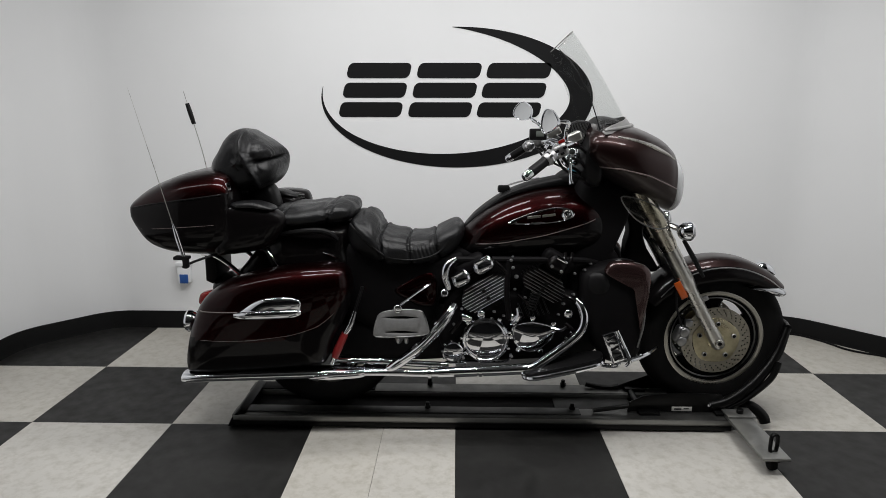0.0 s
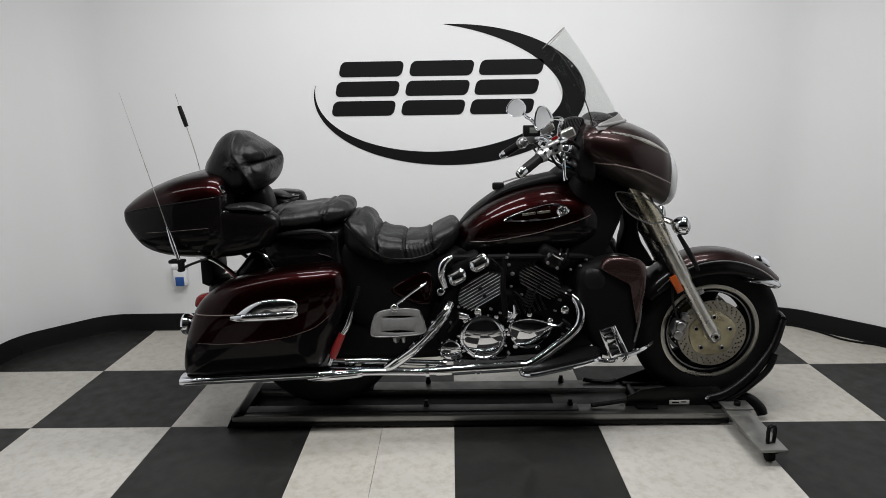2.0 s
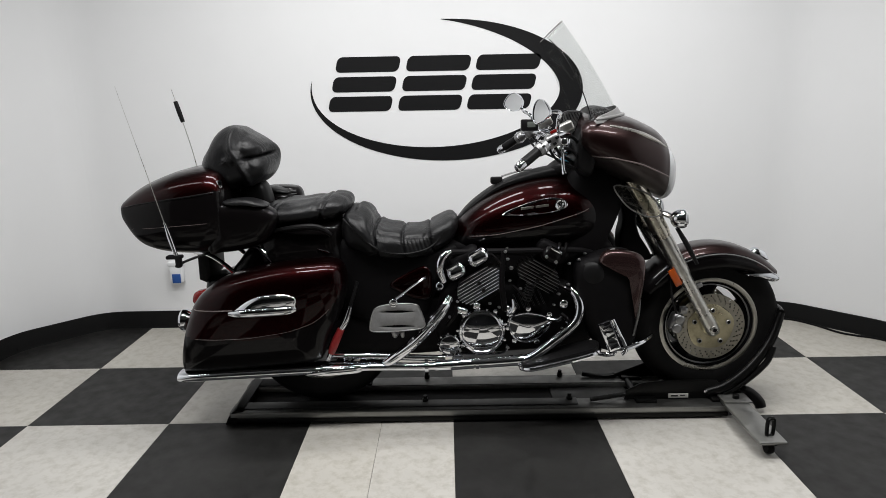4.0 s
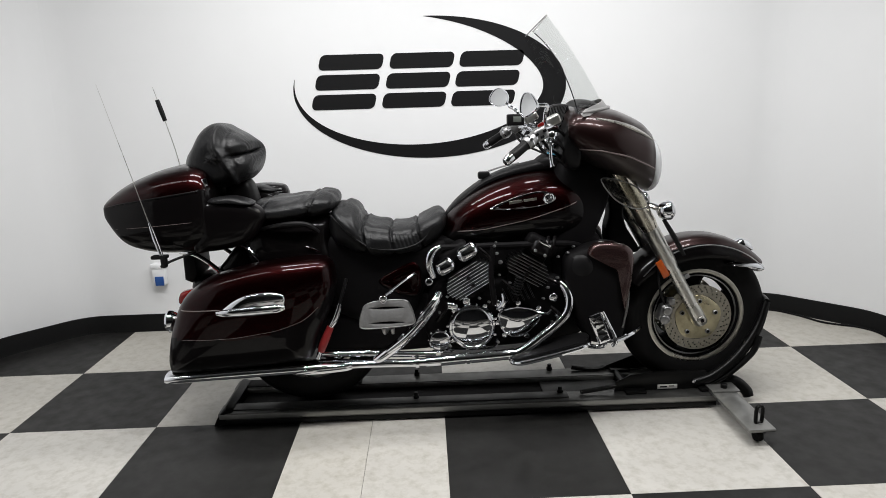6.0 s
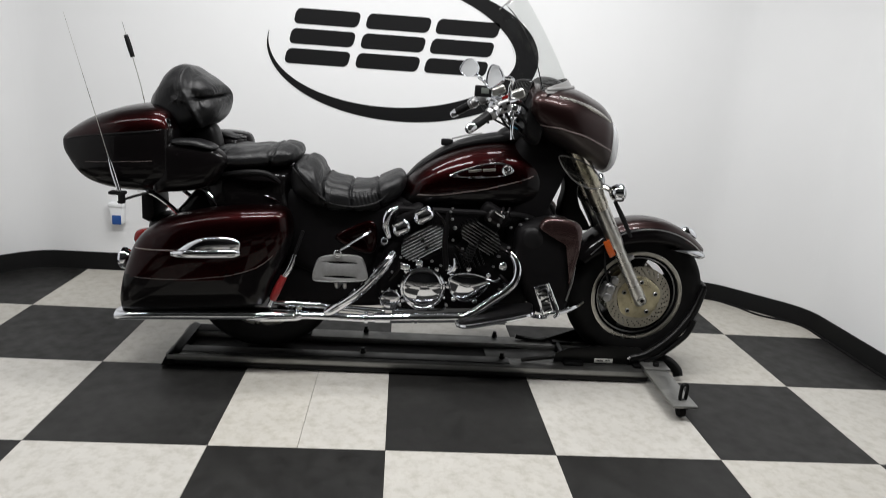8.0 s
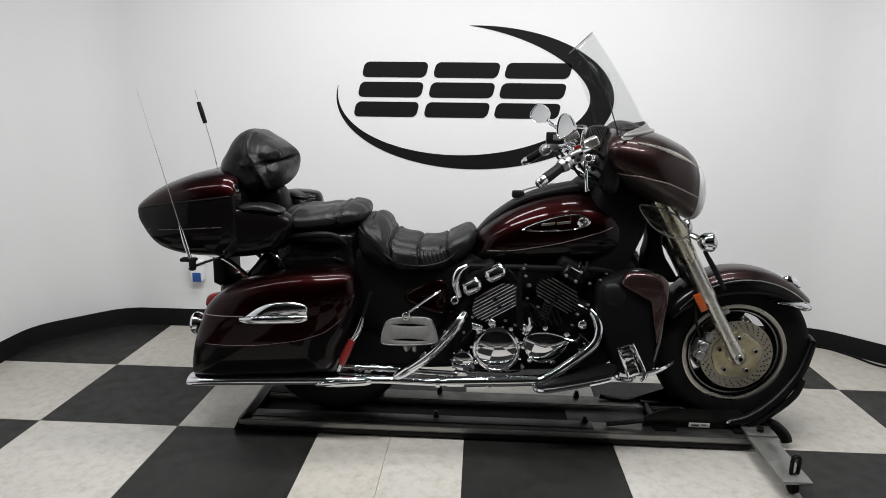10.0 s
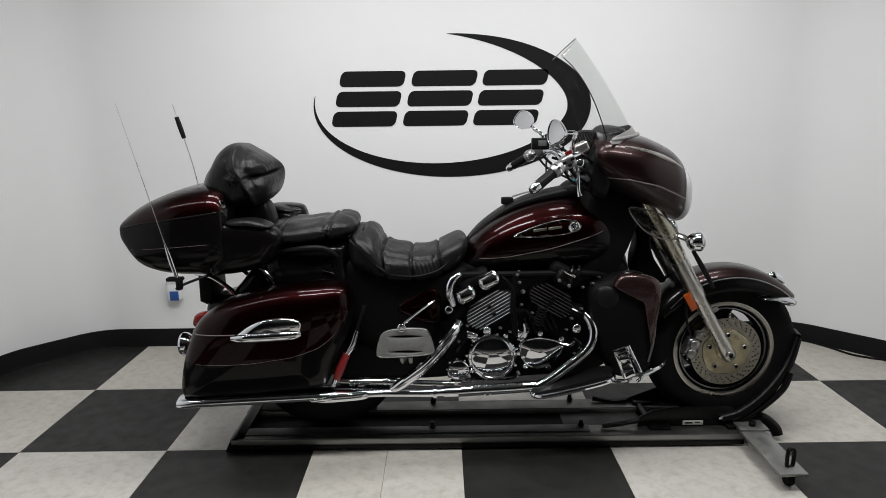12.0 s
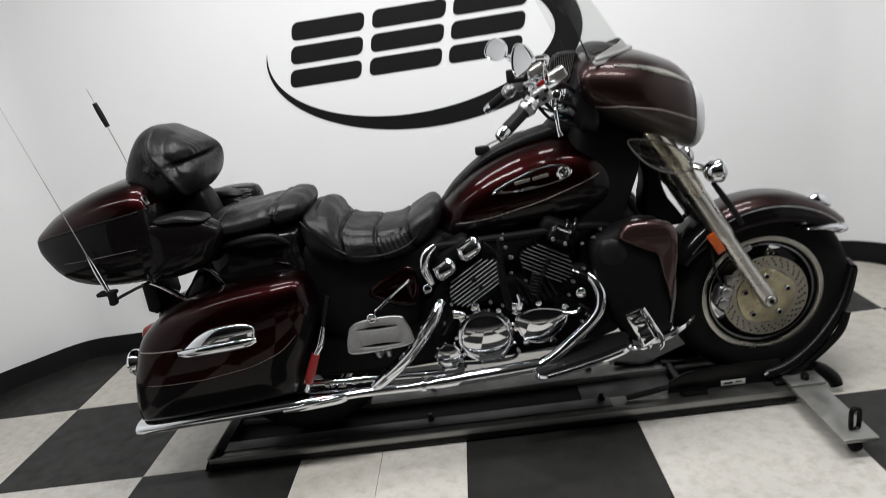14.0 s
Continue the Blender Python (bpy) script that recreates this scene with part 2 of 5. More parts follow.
M_PANEL = material("dull_cherry_panel", (0.050, 0.027, 0.026), 0.27, metal=0.75, grain=0.12, grain_scale=600, coat=1.0)
M_TRIM = material("grey_plastic_trim", (0.17, 0.168, 0.165), 0.4, grain=0.1)
M_ALU = material("cast_alloy", (0.34, 0.34, 0.34), 0.38, metal=1.0, grain=0.15, grain_scale=40, rough_var=0.1)
M_LIP = material("machined_rim_alloy", (0.48, 0.465, 0.42), 0.30, metal=1.0, grain=0.12, grain_scale=40, rough_var=0.08)
M_GOLD = material("pale_gold_alloy", (0.52, 0.47, 0.32), 0.34, metal=0.9, grain=0.15, grain_scale=30, rough_var=0.1, stain=(0.24, 0.20, 0.13), stain_scale=22, stain_amount=0.6)
M_FIN = material("dark_fin_edges", (0.24, 0.24, 0.24), 0.32, metal=1.0, grain=0.2, grain_scale=40)
M_DISC = material("worn_disc_steel", (0.36, 0.34, 0.29), 0.36, metal=1.0, grain=0.15, grain_scale=60)
M_RAIL = material("worn_steel_rail", (0.125, 0.125, 0.12), 0.40, metal=0.85, grain=0.3, grain_scale=18, rough_var=0.12, stain=(0.07, 0.07, 0.065), stain_scale=11, stain_amount=0.7)
M_FOOT = material("bare_steel_foot", (0.30, 0.30, 0.29), 0.40, metal=0.85, grain=0.25, grain_scale=18, rough_var=0.12, stain=(0.12, 0.12, 0.11), stain_scale=9, stain_amount=0.6)
M_STAND = material("black_powder_coat", (0.0030, 0.0030, 0.0030), 0.30, grain=0.25, grain_scale=15, bump=0.2, spec=0.18)
M_PLATE = material("dark_oiled_steel", (0.030, 0.030, 0.029), 0.5, metal=0.3, grain=0.3, grain_scale=14, rough_var=0.12, bump=0.1)
M_GREYPAD = material("grey_rubber_pad", (0.20, 0.20, 0.20), 0.55, grain=0.2, grain_scale=80, bump=0.3)
M_AMBER = material("amber_lens", (0.36, 0.066, 0.010), 0.2, coat=0.6)
M_REDLENS = material("red_lens", (0.20, 0.009, 0.008), 0.25, coat=0.6)
M_REDGRIP = material("red_rubber_sleeve", (0.22, 0.010, 0.010), 0.5, grain=0.2)
M_MIRROR = material("mirror_glass", (0.62, 0.63, 0.64), 0.01, metal=1.0)
M_LENS = material("pale_lamp_lens", (0.46, 0.47, 0.48), 0.12, coat=0.8)
M_WHITEPL = material("white_plastic", (0.75, 0.76, 0.77), 0.4)
M_BLUE = material("blue_liquid_label", (0.015, 0.075, 0.28), 0.4)
M_CYAN = material("light_blue_tab", (0.10, 0.42, 0.62), 0.4)
M_LABEL = material("paper_label", (0.46, 0.455, 0.43), 0.6)
M_CLEAR = clear_sheet("clear_windshield", (0.945, 0.950, 0.947), gloss=0.025)
M_SMOKE = clear_sheet("clear_wind_deflector", (0.86, 0.855, 0.82), 0.05, 0.09)
M_LCD = material("grey_display", (0.10, 0.11, 0.10), 0.25)

# ---- the room ----
# footprint of the bright studio corner, then the darker hall behind it
LX, RX = -2.445, 2.412
CEIL_Z = 2.75


def sweep_wall(name, line, prof, mat, label, category):
    """An upright profile of (depth into the wall, height) carried along a plan line; the room lies to the right of the way."""
    loops = []
    for i, p in enumerate(line):
        d0 = (Vector(line[i]) - Vector(line[i - 1])).normalized() if i else None
        d1 = (Vector(line[i + 1]) - Vector(line[i])).normalized() if i < len(line) - 1 else None
        d0, d1 = d0 or d1, d1 or d0
        d = (d0 + d1).normalized()
        grow = 1 / max(d.dot(d1), 0.5)
        loops.append([Vector((p[0] - d.y * k * grow, p[1] + d.x * k * grow, z)) for k, z in prof])
    return tagged(finish(name, rings(bmesh.new(), loops), mat, smooth=30), label, category, kind="structure")


WALL_PROF = [(0.0, 0.0), (0.12, 0.0), (0.12, CEIL_Z), (0.0, CEIL_Z)]
BASE_H, BASE_T = 0.105, 0.008
BASE_PROF = [(0, 0), (-1.6 * BASE_T, 0.0), (-BASE_T, 0.012), (-BASE_T, BASE_H - 0.006), (-0.6 * BASE_T, BASE_H), (0, BASE_H)]


def rounded_runs(corners, r, steps=7):
    """The legs of a plan line whose corners are rounded by r; each leg ends in the middle of an arc."""
    pts = [Vector(c) for c in corners]
    runs, now = [], [pts[0]]
    for a, c, b in zip(pts, pts[1:], pts[2:]):
        u, v = (a - c).normalized(), (b - c).normalized()
        p, q = c + u * r, c + v * r
        arc = [(1 - t) ** 2 * p + 2 * t * (1 - t) * c + t * t * q for t in (k / (2 * steps) for k in range(2 * steps + 1))]
        runs.append(now + arc[:steps + 1])
        now = arc[steps:]
    return runs + [now + [pts[-1]]]


CORNERS = [(LX, -2.6), (LX, 0.86), (-2.105, WALL_Y), (2.01, WALL_Y), (RX, 0.80), (RX, -2.6)]
for name, line in zip(("wall_west", "wall_northwest", "wall_north", "wall_northeast", "wall_east"), rounded_runs(CORNERS, 0.13)):
    sweep_wall(name, line, WALL_PROF, M_WALL, "white painted plaster wall, smooth and plain", "wall")
    sweep_wall("baseboard", line, BASE_PROF, M_BASE, "black rubber cove baseboard along the white wall", "baseboard")
HALL = [(RX + 0.12, -2.6), (4.6, -2.6), (4.6, -7.0), (-4.7, -7.0), (-4.7, -2.6), (LX - 0.12, -2.6)]
for name, a, b in zip(("wall_hall_a", "wall_hall_b", "wall_south", "wall_hall_c", "wall_hall_d"), HALL, HALL[1:]):
    sweep_wall(name, [a, b], WALL_PROF, M_DARKROOM, "dark grey painted wall of the hall behind", "wall")

bm = box((9.6, 8.6, 0.1), (-0.05, -2.85, CEIL_Z + 0.052), 0)
tagged(finish("ceiling", bm, M_CEIL), "plain dark grey ceiling board", "ceiling", kind="structure")


def ceiling_light(x, y, length=1.22, width=0.16, watts=LAMP_WATTS):
    ob = thing("ceiling_light", "long white fluorescent strip light on the ceiling", "light", (x, y, CEIL_Z), "ceiling strip lights")
    part("housing", box((length + 0.04, width + 0.04, 0.05), (0, 0, -0.025), 0.006), M_WHITEPL, ob)
    for side in (-1, 1):
        y0 = side * width * 0.28
        part("tube", tube([(-length / 2, y0, -0.066), (length / 2, y0, -0.066)], 0.013, 12), M_WHITEPL, ob)
        for end in (-1, 1):
            part("socket", box((0.022, 0.036, 0.04), (end * (length / 2 + 0.008), y0, -0.066), 0.003), M_WHITEPL, ob)
        la = bpy.data.lights.new("tube_light", "AREA")
        la.shape, la.size, la.size_y, la.energy, la.color = "RECTANGLE", length, 0.036, watts / 2, (1.0, 0.995, 0.99)
        lo = new("tube_light", la)
        lo.parent = ob
        lo.location = (0, y0, -0.081)
    return ob


for y, wide, watts in ((0.14, 0.20, 1.1 * LAMP_WATTS), (-0.92, 0.24, 1.85 * LAMP_WATTS)):
    for x in (-0.66, 0.90):
        ceiling_light(x, y, 1.22, wide, watts)
ceiling_light(-2.05, -0.92, 1.22, 0.24, 0.38 * LAMP_WATTS)

# floor: concrete bed, one vinyl square for each checker field
bm = box((9.6, 8.6, 0.1), (-0.05, -2.85, -0.0545), 0)
floor = tagged(finish("floor", bm, M_GROUT), "black and white checkerboard vinyl tile floor", "floor", kind="structure")


def tile_mesh(w, d, mat, seed):
    rnd = random.Random(seed)
    bm = bmesh.new()
    g = 0.0006
    bmesh.ops.create_grid(bm, x_segments=1, y_segments=1, size=0.5)
    for v in bm.verts:
        v.co = Vector((v.co.x * (w - 2 * g), v.co.y * (d - 2 * g), 0.0))
    got = bmesh.ops.extrude_face_region(bm, geom=list(bm.faces))
    bmesh.ops.translate(bm, verts=[v for v in got["geom"] if isinstance(v, bmesh.types.BMVert)], vec=(0, 0, -0.003))
    top = [e for e in bm.edges if all(v.co.z > -1e-5 for v in e.verts)]
    bmesh.ops.bevel(bm, geom=top, offset=0.0006, segments=1, affect="EDGES")
    bmesh.ops.recalc_face_normals(bm, faces=bm.faces)
    me = bpy.data.meshes.new("tile")
    bm.to_mesh(me)
    bm.free()
    me.materials.append(mat)
    return me


TILES = {(w, k): tile_mesh(w, TILE, m, 1) for w in (TILE, TILE / 2) for k, m in ((0, M_BLACK_TILE), (1, M_WHITE_TILE))}


def lay_tile(me, x, y):
    ob = new("tile", me)
    ob.parent = floor
    ob.location = (x, y, 0)


for j in range(-11, 3):
    for i in range(-8, 8):
        x, y = (i + 0.5) * TILE, (j - 0.5) * TILE
        if y < -2.55 or LX - 0.25 < x < RX + 0.25:
            white = (i + j) % 2
            if white and (i, j) in ((-1, 0),):
                # this square is laid from two half tiles, with an open seam
                for h in (-0.25, 0.25):
                    lay_tile(TILES[(TILE / 2, 1)], x + h * TILE, y)
            else:
                lay_tile(TILES[(TILE, white)], x, y)

# ---- the painted mark on the back wall: plain slanted bars within a crescent ----
MARK = thing("wall_mark", "large black painted mark of bars and a swoosh on the wall", "wall sign", (0, WALL_Y, 1.4))


def bar_outline(x0, x1, z0, z1, r, slant):
    """A slanted bar with rounded ends."""
    out = []
    for cx, cz, a0 in ((x1 - r, z1 - r, 0), (x0 + r, z1 - r, 90), (x0 + r, z0 + r, 180), (x1 - r, z0 + r, 270)):
        for k in range(5):
            a = radians(a0 + 22.5 * k)
            z = cz + r * math.sin(a)
            out.append((cx + r * math.cos(a) + (z - 1.27) * slant, z - 1.4))
    return out


for gx in (-0.68, -0.285, 0.105):
    for k in range(3):
        z0 = 1.272 + k * 0.1075
        part("bar", plate(bar_outline(gx, gx + 0.355, z0, z0 + 0.083, 0.028, 0.24), -0.0025, -0.0003, 0), M_INK, MARK)


def crescent():
    bm = bmesh.new()
    n = 96
    prev = None
    for k in range(n + 1):
        t = k / n
        a = radians(92 - t * 282)                      # from the top, round the right, to the left tip
        w = 0.140 * max(math.sin(math.pi * min(t / 0.66, 1.0) if t < 0.33 else math.pi * (0.5 + 0.5 * ((t - 0.33) / 0.67) ** 0.72)), 0.0) + 0.0015
        ox, oz = 0.768 * math.cos(a), 0.388 * math.sin(a)
        nx, nz = math.cos(a) / 0.775, math.sin(a) / 0.388
        ln = math.hypot(nx, nz)
        nx, nz = nx / ln, nz / ln
        o = (-0.004 + ox, -0.025 + oz)
        i = (o[0] - nx * w * 0.92, o[1] - nz * w * 0.92)
        now = [bm.verts.new((p[0], y, p[1])) for p in (o, i) for y in (-0.0025, -0.0003)]
        if prev:
            for a0, b0 in ((0, 2), (2, 3), (3, 1), (1, 0)):
                bm.faces.new((prev[a0], prev[b0], now[b0], now[a0]))
        prev = now
    return bm


part("swoosh", crescent(), M_INK, MARK)

# ---- wall dispenser and the cord ----
disp = thing("wall_dispenser", "small white wall dispenser with a blue window", "dispenser", (-1.632, WALL_Y, 0.343))
part("body", box((0.075, 0.05, 0.11), (0, -0.026, 0.005), 0.01), M_WHITEPL, disp)
part("cap", box((0.085, 0.055, 0.03), (0, -0.0285, 0.065), 0.008), M_WHITEPL, disp)
part("window", box((0.05, 0.006, 0.055), (0.004, -0.053, -0.022), 0.002), M_BLUE, disp, "blue liquid window")

cord_pts = [(1.30, 0.75, 0.006), (1.55, 1.02, 0.006), (1.85, 1.19, 0.006), (2.02, 1.18, 0.006), (2.12, 1.075, 0.006), (2.187, 0.945, 0.006), (2.26, 0.885, 0.006), (2.33, 0.845, 0.006), (2.385, 0.76, 0.006), (2.388, 0.6, 0.006), (2.39, 0.1, 0.006), (2.39, -1.5, 0.006)]
tagged(finish("power_cord", tube(cord_pts, 0.006, 8, 8), M_PLASTIC), "black power cord lying along the baseboard", "cable")

# ---- the motorcycle ----
BASE = Vector((0.29, YC, 0.036))
bike = thing("motorcycle", "dark cherry red and black touring motorcycle parked on a steel stand", "motorcycle", BASE)


def bp(name, bm, mat, label="", parent=None, smooth=35):
    bmesh.ops.translate(bm, verts=bm.verts, vec=-BASE)
    return part(name, bm, mat, parent or bike, label, smooth)


def bp2(name, bm, mat, label="", smooth=35):
    """The same part on the near and on the far side."""
    far = mirrored(bm)
    return bp(name, bm, mat, label, smooth=smooth), bp(name, far, mat, label, smooth=smooth)


def tone(bm, edge, upper=0, lower=1):
    """Two-tone paint: faces below the line edge(x) take the second material."""
    for f in bm.faces:
        c = f.calc_center_median()
        f.material_index = upper if c.z > edge(c.x) else lower
    return bm


def line_z(points):
    """Height of a painted line over x."""
    xs, zs = [p[0] for p in points], [p[1] for p in points]
    return lambda x: float(np.interp(x, xs, zs))


# wheels
def tyre_profile(r, w, rim):
    h = w / 2
    return [(rim, -h * 0.72), (rim + 0.012, -h * 0.86), ((r + rim) / 2, -h), (r - 0.035, -h * 0.93), (r - 0.012, -h * 0.62), (r, -h * 0.18), (r, h * 0.18),
            (r - 0.012, h * 0.62), (r - 0.035, h * 0.93), ((r + rim) / 2, h), (rim + 0.012, h * 0.86), (rim, h * 0.72)]


def wheel(name, x, z, r, w, rim, label):
    c = (x, YC, z)
    h = w / 2
    prof = [(rim + 0.012, -h * 0.70), (rim + 0.014, -h * 0.78), (rim + 0.006, -h * 0.80), (rim - 0.004, -h * 0.72), (rim - 0.022, -h * 0.60), (rim - 0.030, -h * 0.3),
            (rim - 0.030, h * 0.3), (rim - 0.022, h * 0.60), (rim - 0.004, h * 0.72), (rim + 0.006, h * 0.80), (rim + 0.014, h * 0.78), (rim + 0.012, h * 0.70)]
    bm = lathe(prof, c, n=72)
    lathe([(0.0, -0.05), (0.045, -0.05), (0.052, -0.03), (0.052, 0.03), (0.045, 0.05), (0.0, 0.05)], c, n=32, bm=bm, closed=False)
    wh = bp(name, bm, M_MATT, label)
    for s in (-1, 1):
        lip = [(rim + 0.015, s * h * 0.74), (rim + 0.013, s * h * 0.84), (rim + 0.004, s * h * 0.88), (rim - 0.005, s * h * 0.84), (rim - 0.008, s * h * 0.78), (rim - 0.003, s * h * 0.70)]
        bp("rim_lip", lathe(lip, c, n=72), M_LIP, "bright machined rim edge", wh)
        lip = [(rim - 0.017, s * h * 0.70), (rim - 0.020, s * h * 0.72), (rim - 0.023, s * h * 0.70), (rim - 0.022, s * h * 0.56)]
        bp("rim_ring", lathe(lip, c, n=72), M_FIN, "thin inner rim ring", wh)
    for k in range(5):
        a = 2 * math.pi * k / 5 + radians(18)
        u, t = Vector((math.cos(a), 0, math.sin(a))), Vector((-math.sin(a), 0, math.cos(a)))
        loops = []
        for s, ww, dd in ((0.035, 0.030, 0.026), (0.08, 0.026, 0.022), (rim - 0.06, 0.034, 0.020), (rim - 0.024, 0.055, 0.022)):
            o = Vector(c) + u * s
            loops.append([o + t * ww * ca + Vector((0, dd * sa, 0)) for ca, sa in ((1, 0.4), (0.6, 1), (-0.6, 1), (-1, 0.4), (-1, -0.4), (-0.6, -1), (0.6, -1), (1, -0.4))])
        sp = rings(bmesh.new(), loops)
        bp("spoke", sp, M_MATT, parent=wh)
    ty = lathe(tyre_profile(r, w, rim), c, n=96)
    bp("tyre", ty, M_RUBBER, parent=wh, smooth=50)
    return wh


RF = 0.316
FX, FZ = 1.098, 0.054 + RF
fw = wheel("front_wheel", FX, FZ, RF, 0.135, 0.198, "grey cast alloy front wheel")
wheel("rear_wheel", -0.565, 0.040 + 0.318, 0.318, 0.155, 0.192, "grey cast alloy rear wheel")

# front brake: drilled disc, pale carrier with five bolts, caliper
for side in (-1, 1):
    y0 = YC + side * 0.076
    holes = [ring_of(0.0038, 8, (FX + rr * math.cos(a), FZ + rr * math.sin(a))) for q, rr in enumerate((0.115, 0.125, 0.135)) for a in np.linspace(0, 2 * math.pi, 30, endpoint=False) + q * 0.07]
    d = plate(ring_of(0.145, 72, (FX, FZ)), y0 - 0.0025, y0 + 0.0025, 0.0, [ring_of(0.098, 48, (FX, FZ))] + holes)
    bp("brake_disc", d, M_DISC, "drilled steel brake disc", fw, 30)
    car = catmull([(FX + (0.101 if k % 2 == 0 else 0.095) * math.cos(math.pi * k / 5 + 0.3), FZ + (0.101 if k % 2 == 0 else 0.095) * math.sin(math.pi * k / 5 + 0.3)) for k in range(10)], 6, True)
    d = plate([tuple(p) for p in car], y0 + side * 0.003 - 0.004, y0 + side * 0.003 + 0.004, 0.002, [ring_of(0.03, 24, (FX, FZ))])
    bp("disc_carrier", d, M_GOLD, "pale gold disc carrier", fw)
    bp("hub_cap", disc((FX, y0, FZ), 0.036, 0.014, (0, side, 0), 32, 0.3), M_GOLD, parent=fw)
    for k in range(5):
        a = 2 * math.pi * k / 5 + 0.3
        b = lathe([(0, 0), (0.0105, 0), (0.0105, 0.006), (0.0085, 0.008), (0.0055, 0.008), (0.0050, 0.004), (0, 0.004)], (FX + 0.075 * math.cos(a), y0 + side * 0.007, FZ + 0.075 * math.sin(a)), (0, side, 0), 16, closed=False)
        bp("bolt", b, M_ALU, parent=fw)
        bp("bolt_socket", disc((FX + 0.075 * math.cos(a), y0 + side * 0.0112, FZ + 0.075 * math.sin(a)), 0.0068, 0.0045, (0, side, 0), 10, 0.1), M_MATT, parent=fw)

# fork legs
F_TOP, F_BOT = Vector((0.683, 0, 1.09)), Vector((FX - 0.004, 0, FZ - 0.002))
F_DIR = (F_BOT - F_TOP).normalized()
F_LEN = (F_BOT - F_TOP).length


def on_fork(s, y):
    p = F_TOP + F_DIR * s
    return Vector((p.x, y, p.z))


YF = YC - 0.115
bm = lathe([(0, 0.36), (0.031, 0.36), (0.033, 0.375), (0.033, 0.52), (0.030, 0.545), (0.0265, 0.56), (0.0265, F_LEN - 0.09), (0.030, F_LEN - 0.05), (0.028, F_LEN + 0.005), (0.022, F_LEN + 0.016), (0, F_LEN + 0.018)], (F_TOP.x, YF, F_TOP.z), F_DIR, 32, closed=False)
bp2("fork_slider", bm, M_SLIDER, "scuffed bare alloy fork slider")
bm = lathe([(0, -0.05), (0.033, -0.05), (0.036, -0.03), (0.036, 0.34), (0.031, 0.37), (0, 0.37)], (F_TOP.x, YF, F_TOP.z), F_DIR, 32, closed=False)
bp2("fork_shroud", bm, M_FORK, "dull alloy upper fork cover")
p = on_fork(F_LEN - 0.015, YF - 0.024)
bp2("axle_clamp", disc(p, 0.0165, 0.014, (0, -1, 0), 24, 0.25), M_SLIDER)
bp2("axle_socket", disc(p + Vector((0, -0.0145, 0)), 0.009, 0.002, (0, -1, 0), 6, 0.1), M_MATT)
# amber reflector on the fork
turn = Matrix.Rotation(-math.atan2(F_DIR.x, -F_DIR.z), 3, "Y")
p = on_fork(0.545, YF - 0.018) + Vector((-0.037, 0, -0.012))
bp2("reflector", box((0.030, 0.012, 0.078), p, 0.004, turn), M_AMBER, "amber reflector")
bp2("reflector_bracket", box((0.034, 0.008, 0.086), p + Vector((0.004, 0.008, 0)), 0.003, turn), M_PLASTIC)
# caliper
bm = box((0.058, 0.05, 0.075), (FX - 0.155, YF + 0.015, FZ + 0.035), 0.016, Matrix.Rotation(0.35, 3, "Y"), 3)
disc((FX - 0.150, YF - 0.008, FZ + 0.050), 0.020, 0.012, (0, -1, 0), 20, 0.3, bm)
disc((FX - 0.160, YF - 0.008, FZ + 0.012), 0.020, 0.012, (0, -1, 0), 20, 0.3, bm)
box((0.03, 0.03, 0.03), (FX - 0.130, YF + 0.01, FZ + 0.085), 0.006, None, 2, bm)
bp2("brake_caliper", bm, M_ALU, "grey alloy brake caliper")
bm = tube([(FX - 0.16, YF, FZ + 0.075), (FX - 0.19, YF - 0.01, FZ + 0.16), (FX - 0.20, YF + 0.02, FZ + 0.30), (FX - 0.30, YF + 0.02, FZ + 0.44)], 0.005, 8, 6)
bp2("brake_hose", bm, M_PLASTIC)
bm = box((0.035, 0.02, 0.02), (FX - 0.075, YF + 0.01, FZ + 0.19), 0.005, turn)
bp2("fender_bracket", bm, M_ALU)

# front fender: a curved shell over the tyre, deep valances at the sides
def fender_shell(r0, a0, a1, halfw, skirt, thick, n=44):
    """An arched mudguard; a0..a1 degrees round the axle, 90 being straight up."""
    bm = bmesh.new()
    loops = []
    for k in range(n + 1):
        t = k / n
        a = radians(a0 + (a1 - a0) * t)
        grow = 1 + 0.03 * t * t + 0.03 * (1 - t) ** 3
        sk = skirt(t)
        cross = []
        for v in np.linspace(-1, 1, 15):
            drop = sk * abs(v) ** 3.2
            cross.append((halfw * math.copysign(min(abs(v) * 1.12, 1) ** 0.85, v), r0 * grow - drop))
        inner = [(y * (1 - thick / halfw), r - thick) for y, r in reversed(cross)]
        loops.append([Vector((FX + r * math.cos(a), YC + y, FZ + r * math.sin(a))) for y, r in cross + inner])
    return rings(bm, loops)


bm = fender_shell(0.352, 150, 42, 0.105, lambda t: 0.05 + 0.045 * math.sin(math.pi * min(max(t, 0), 1)), 0.004)
for f in bm.faces:
    c = f.calc_center_median()
    rr = math.hypot(c.x - FX, c.z - FZ)
    # black below the stripe; past 114 degrees black paints in the cherry's dark reflection
    f.material_index = 1 if (rr < 0.326 and abs(c.y - YC) > 0.06) or math.degrees(math.atan2(c.z - FZ, c.x - FX)) > 114 else 0
fend = bp("front_fender", bm, [M_GREYRED, M_BLACK], "dark cherry front mudguard with grey pinstripe", smooth=60)
stripe = [(FX + (0.348 * (1 + 0.05 * t * t) - 0.030) * math.cos(radians(142 - 102 * t)), YC - 0.1045, FZ + (0.348 * (1 + 0.05 * t * t) - 0.030) * math.sin(radians(142 - 102 * t))) for t in np.linspace(0, 1, 9)]
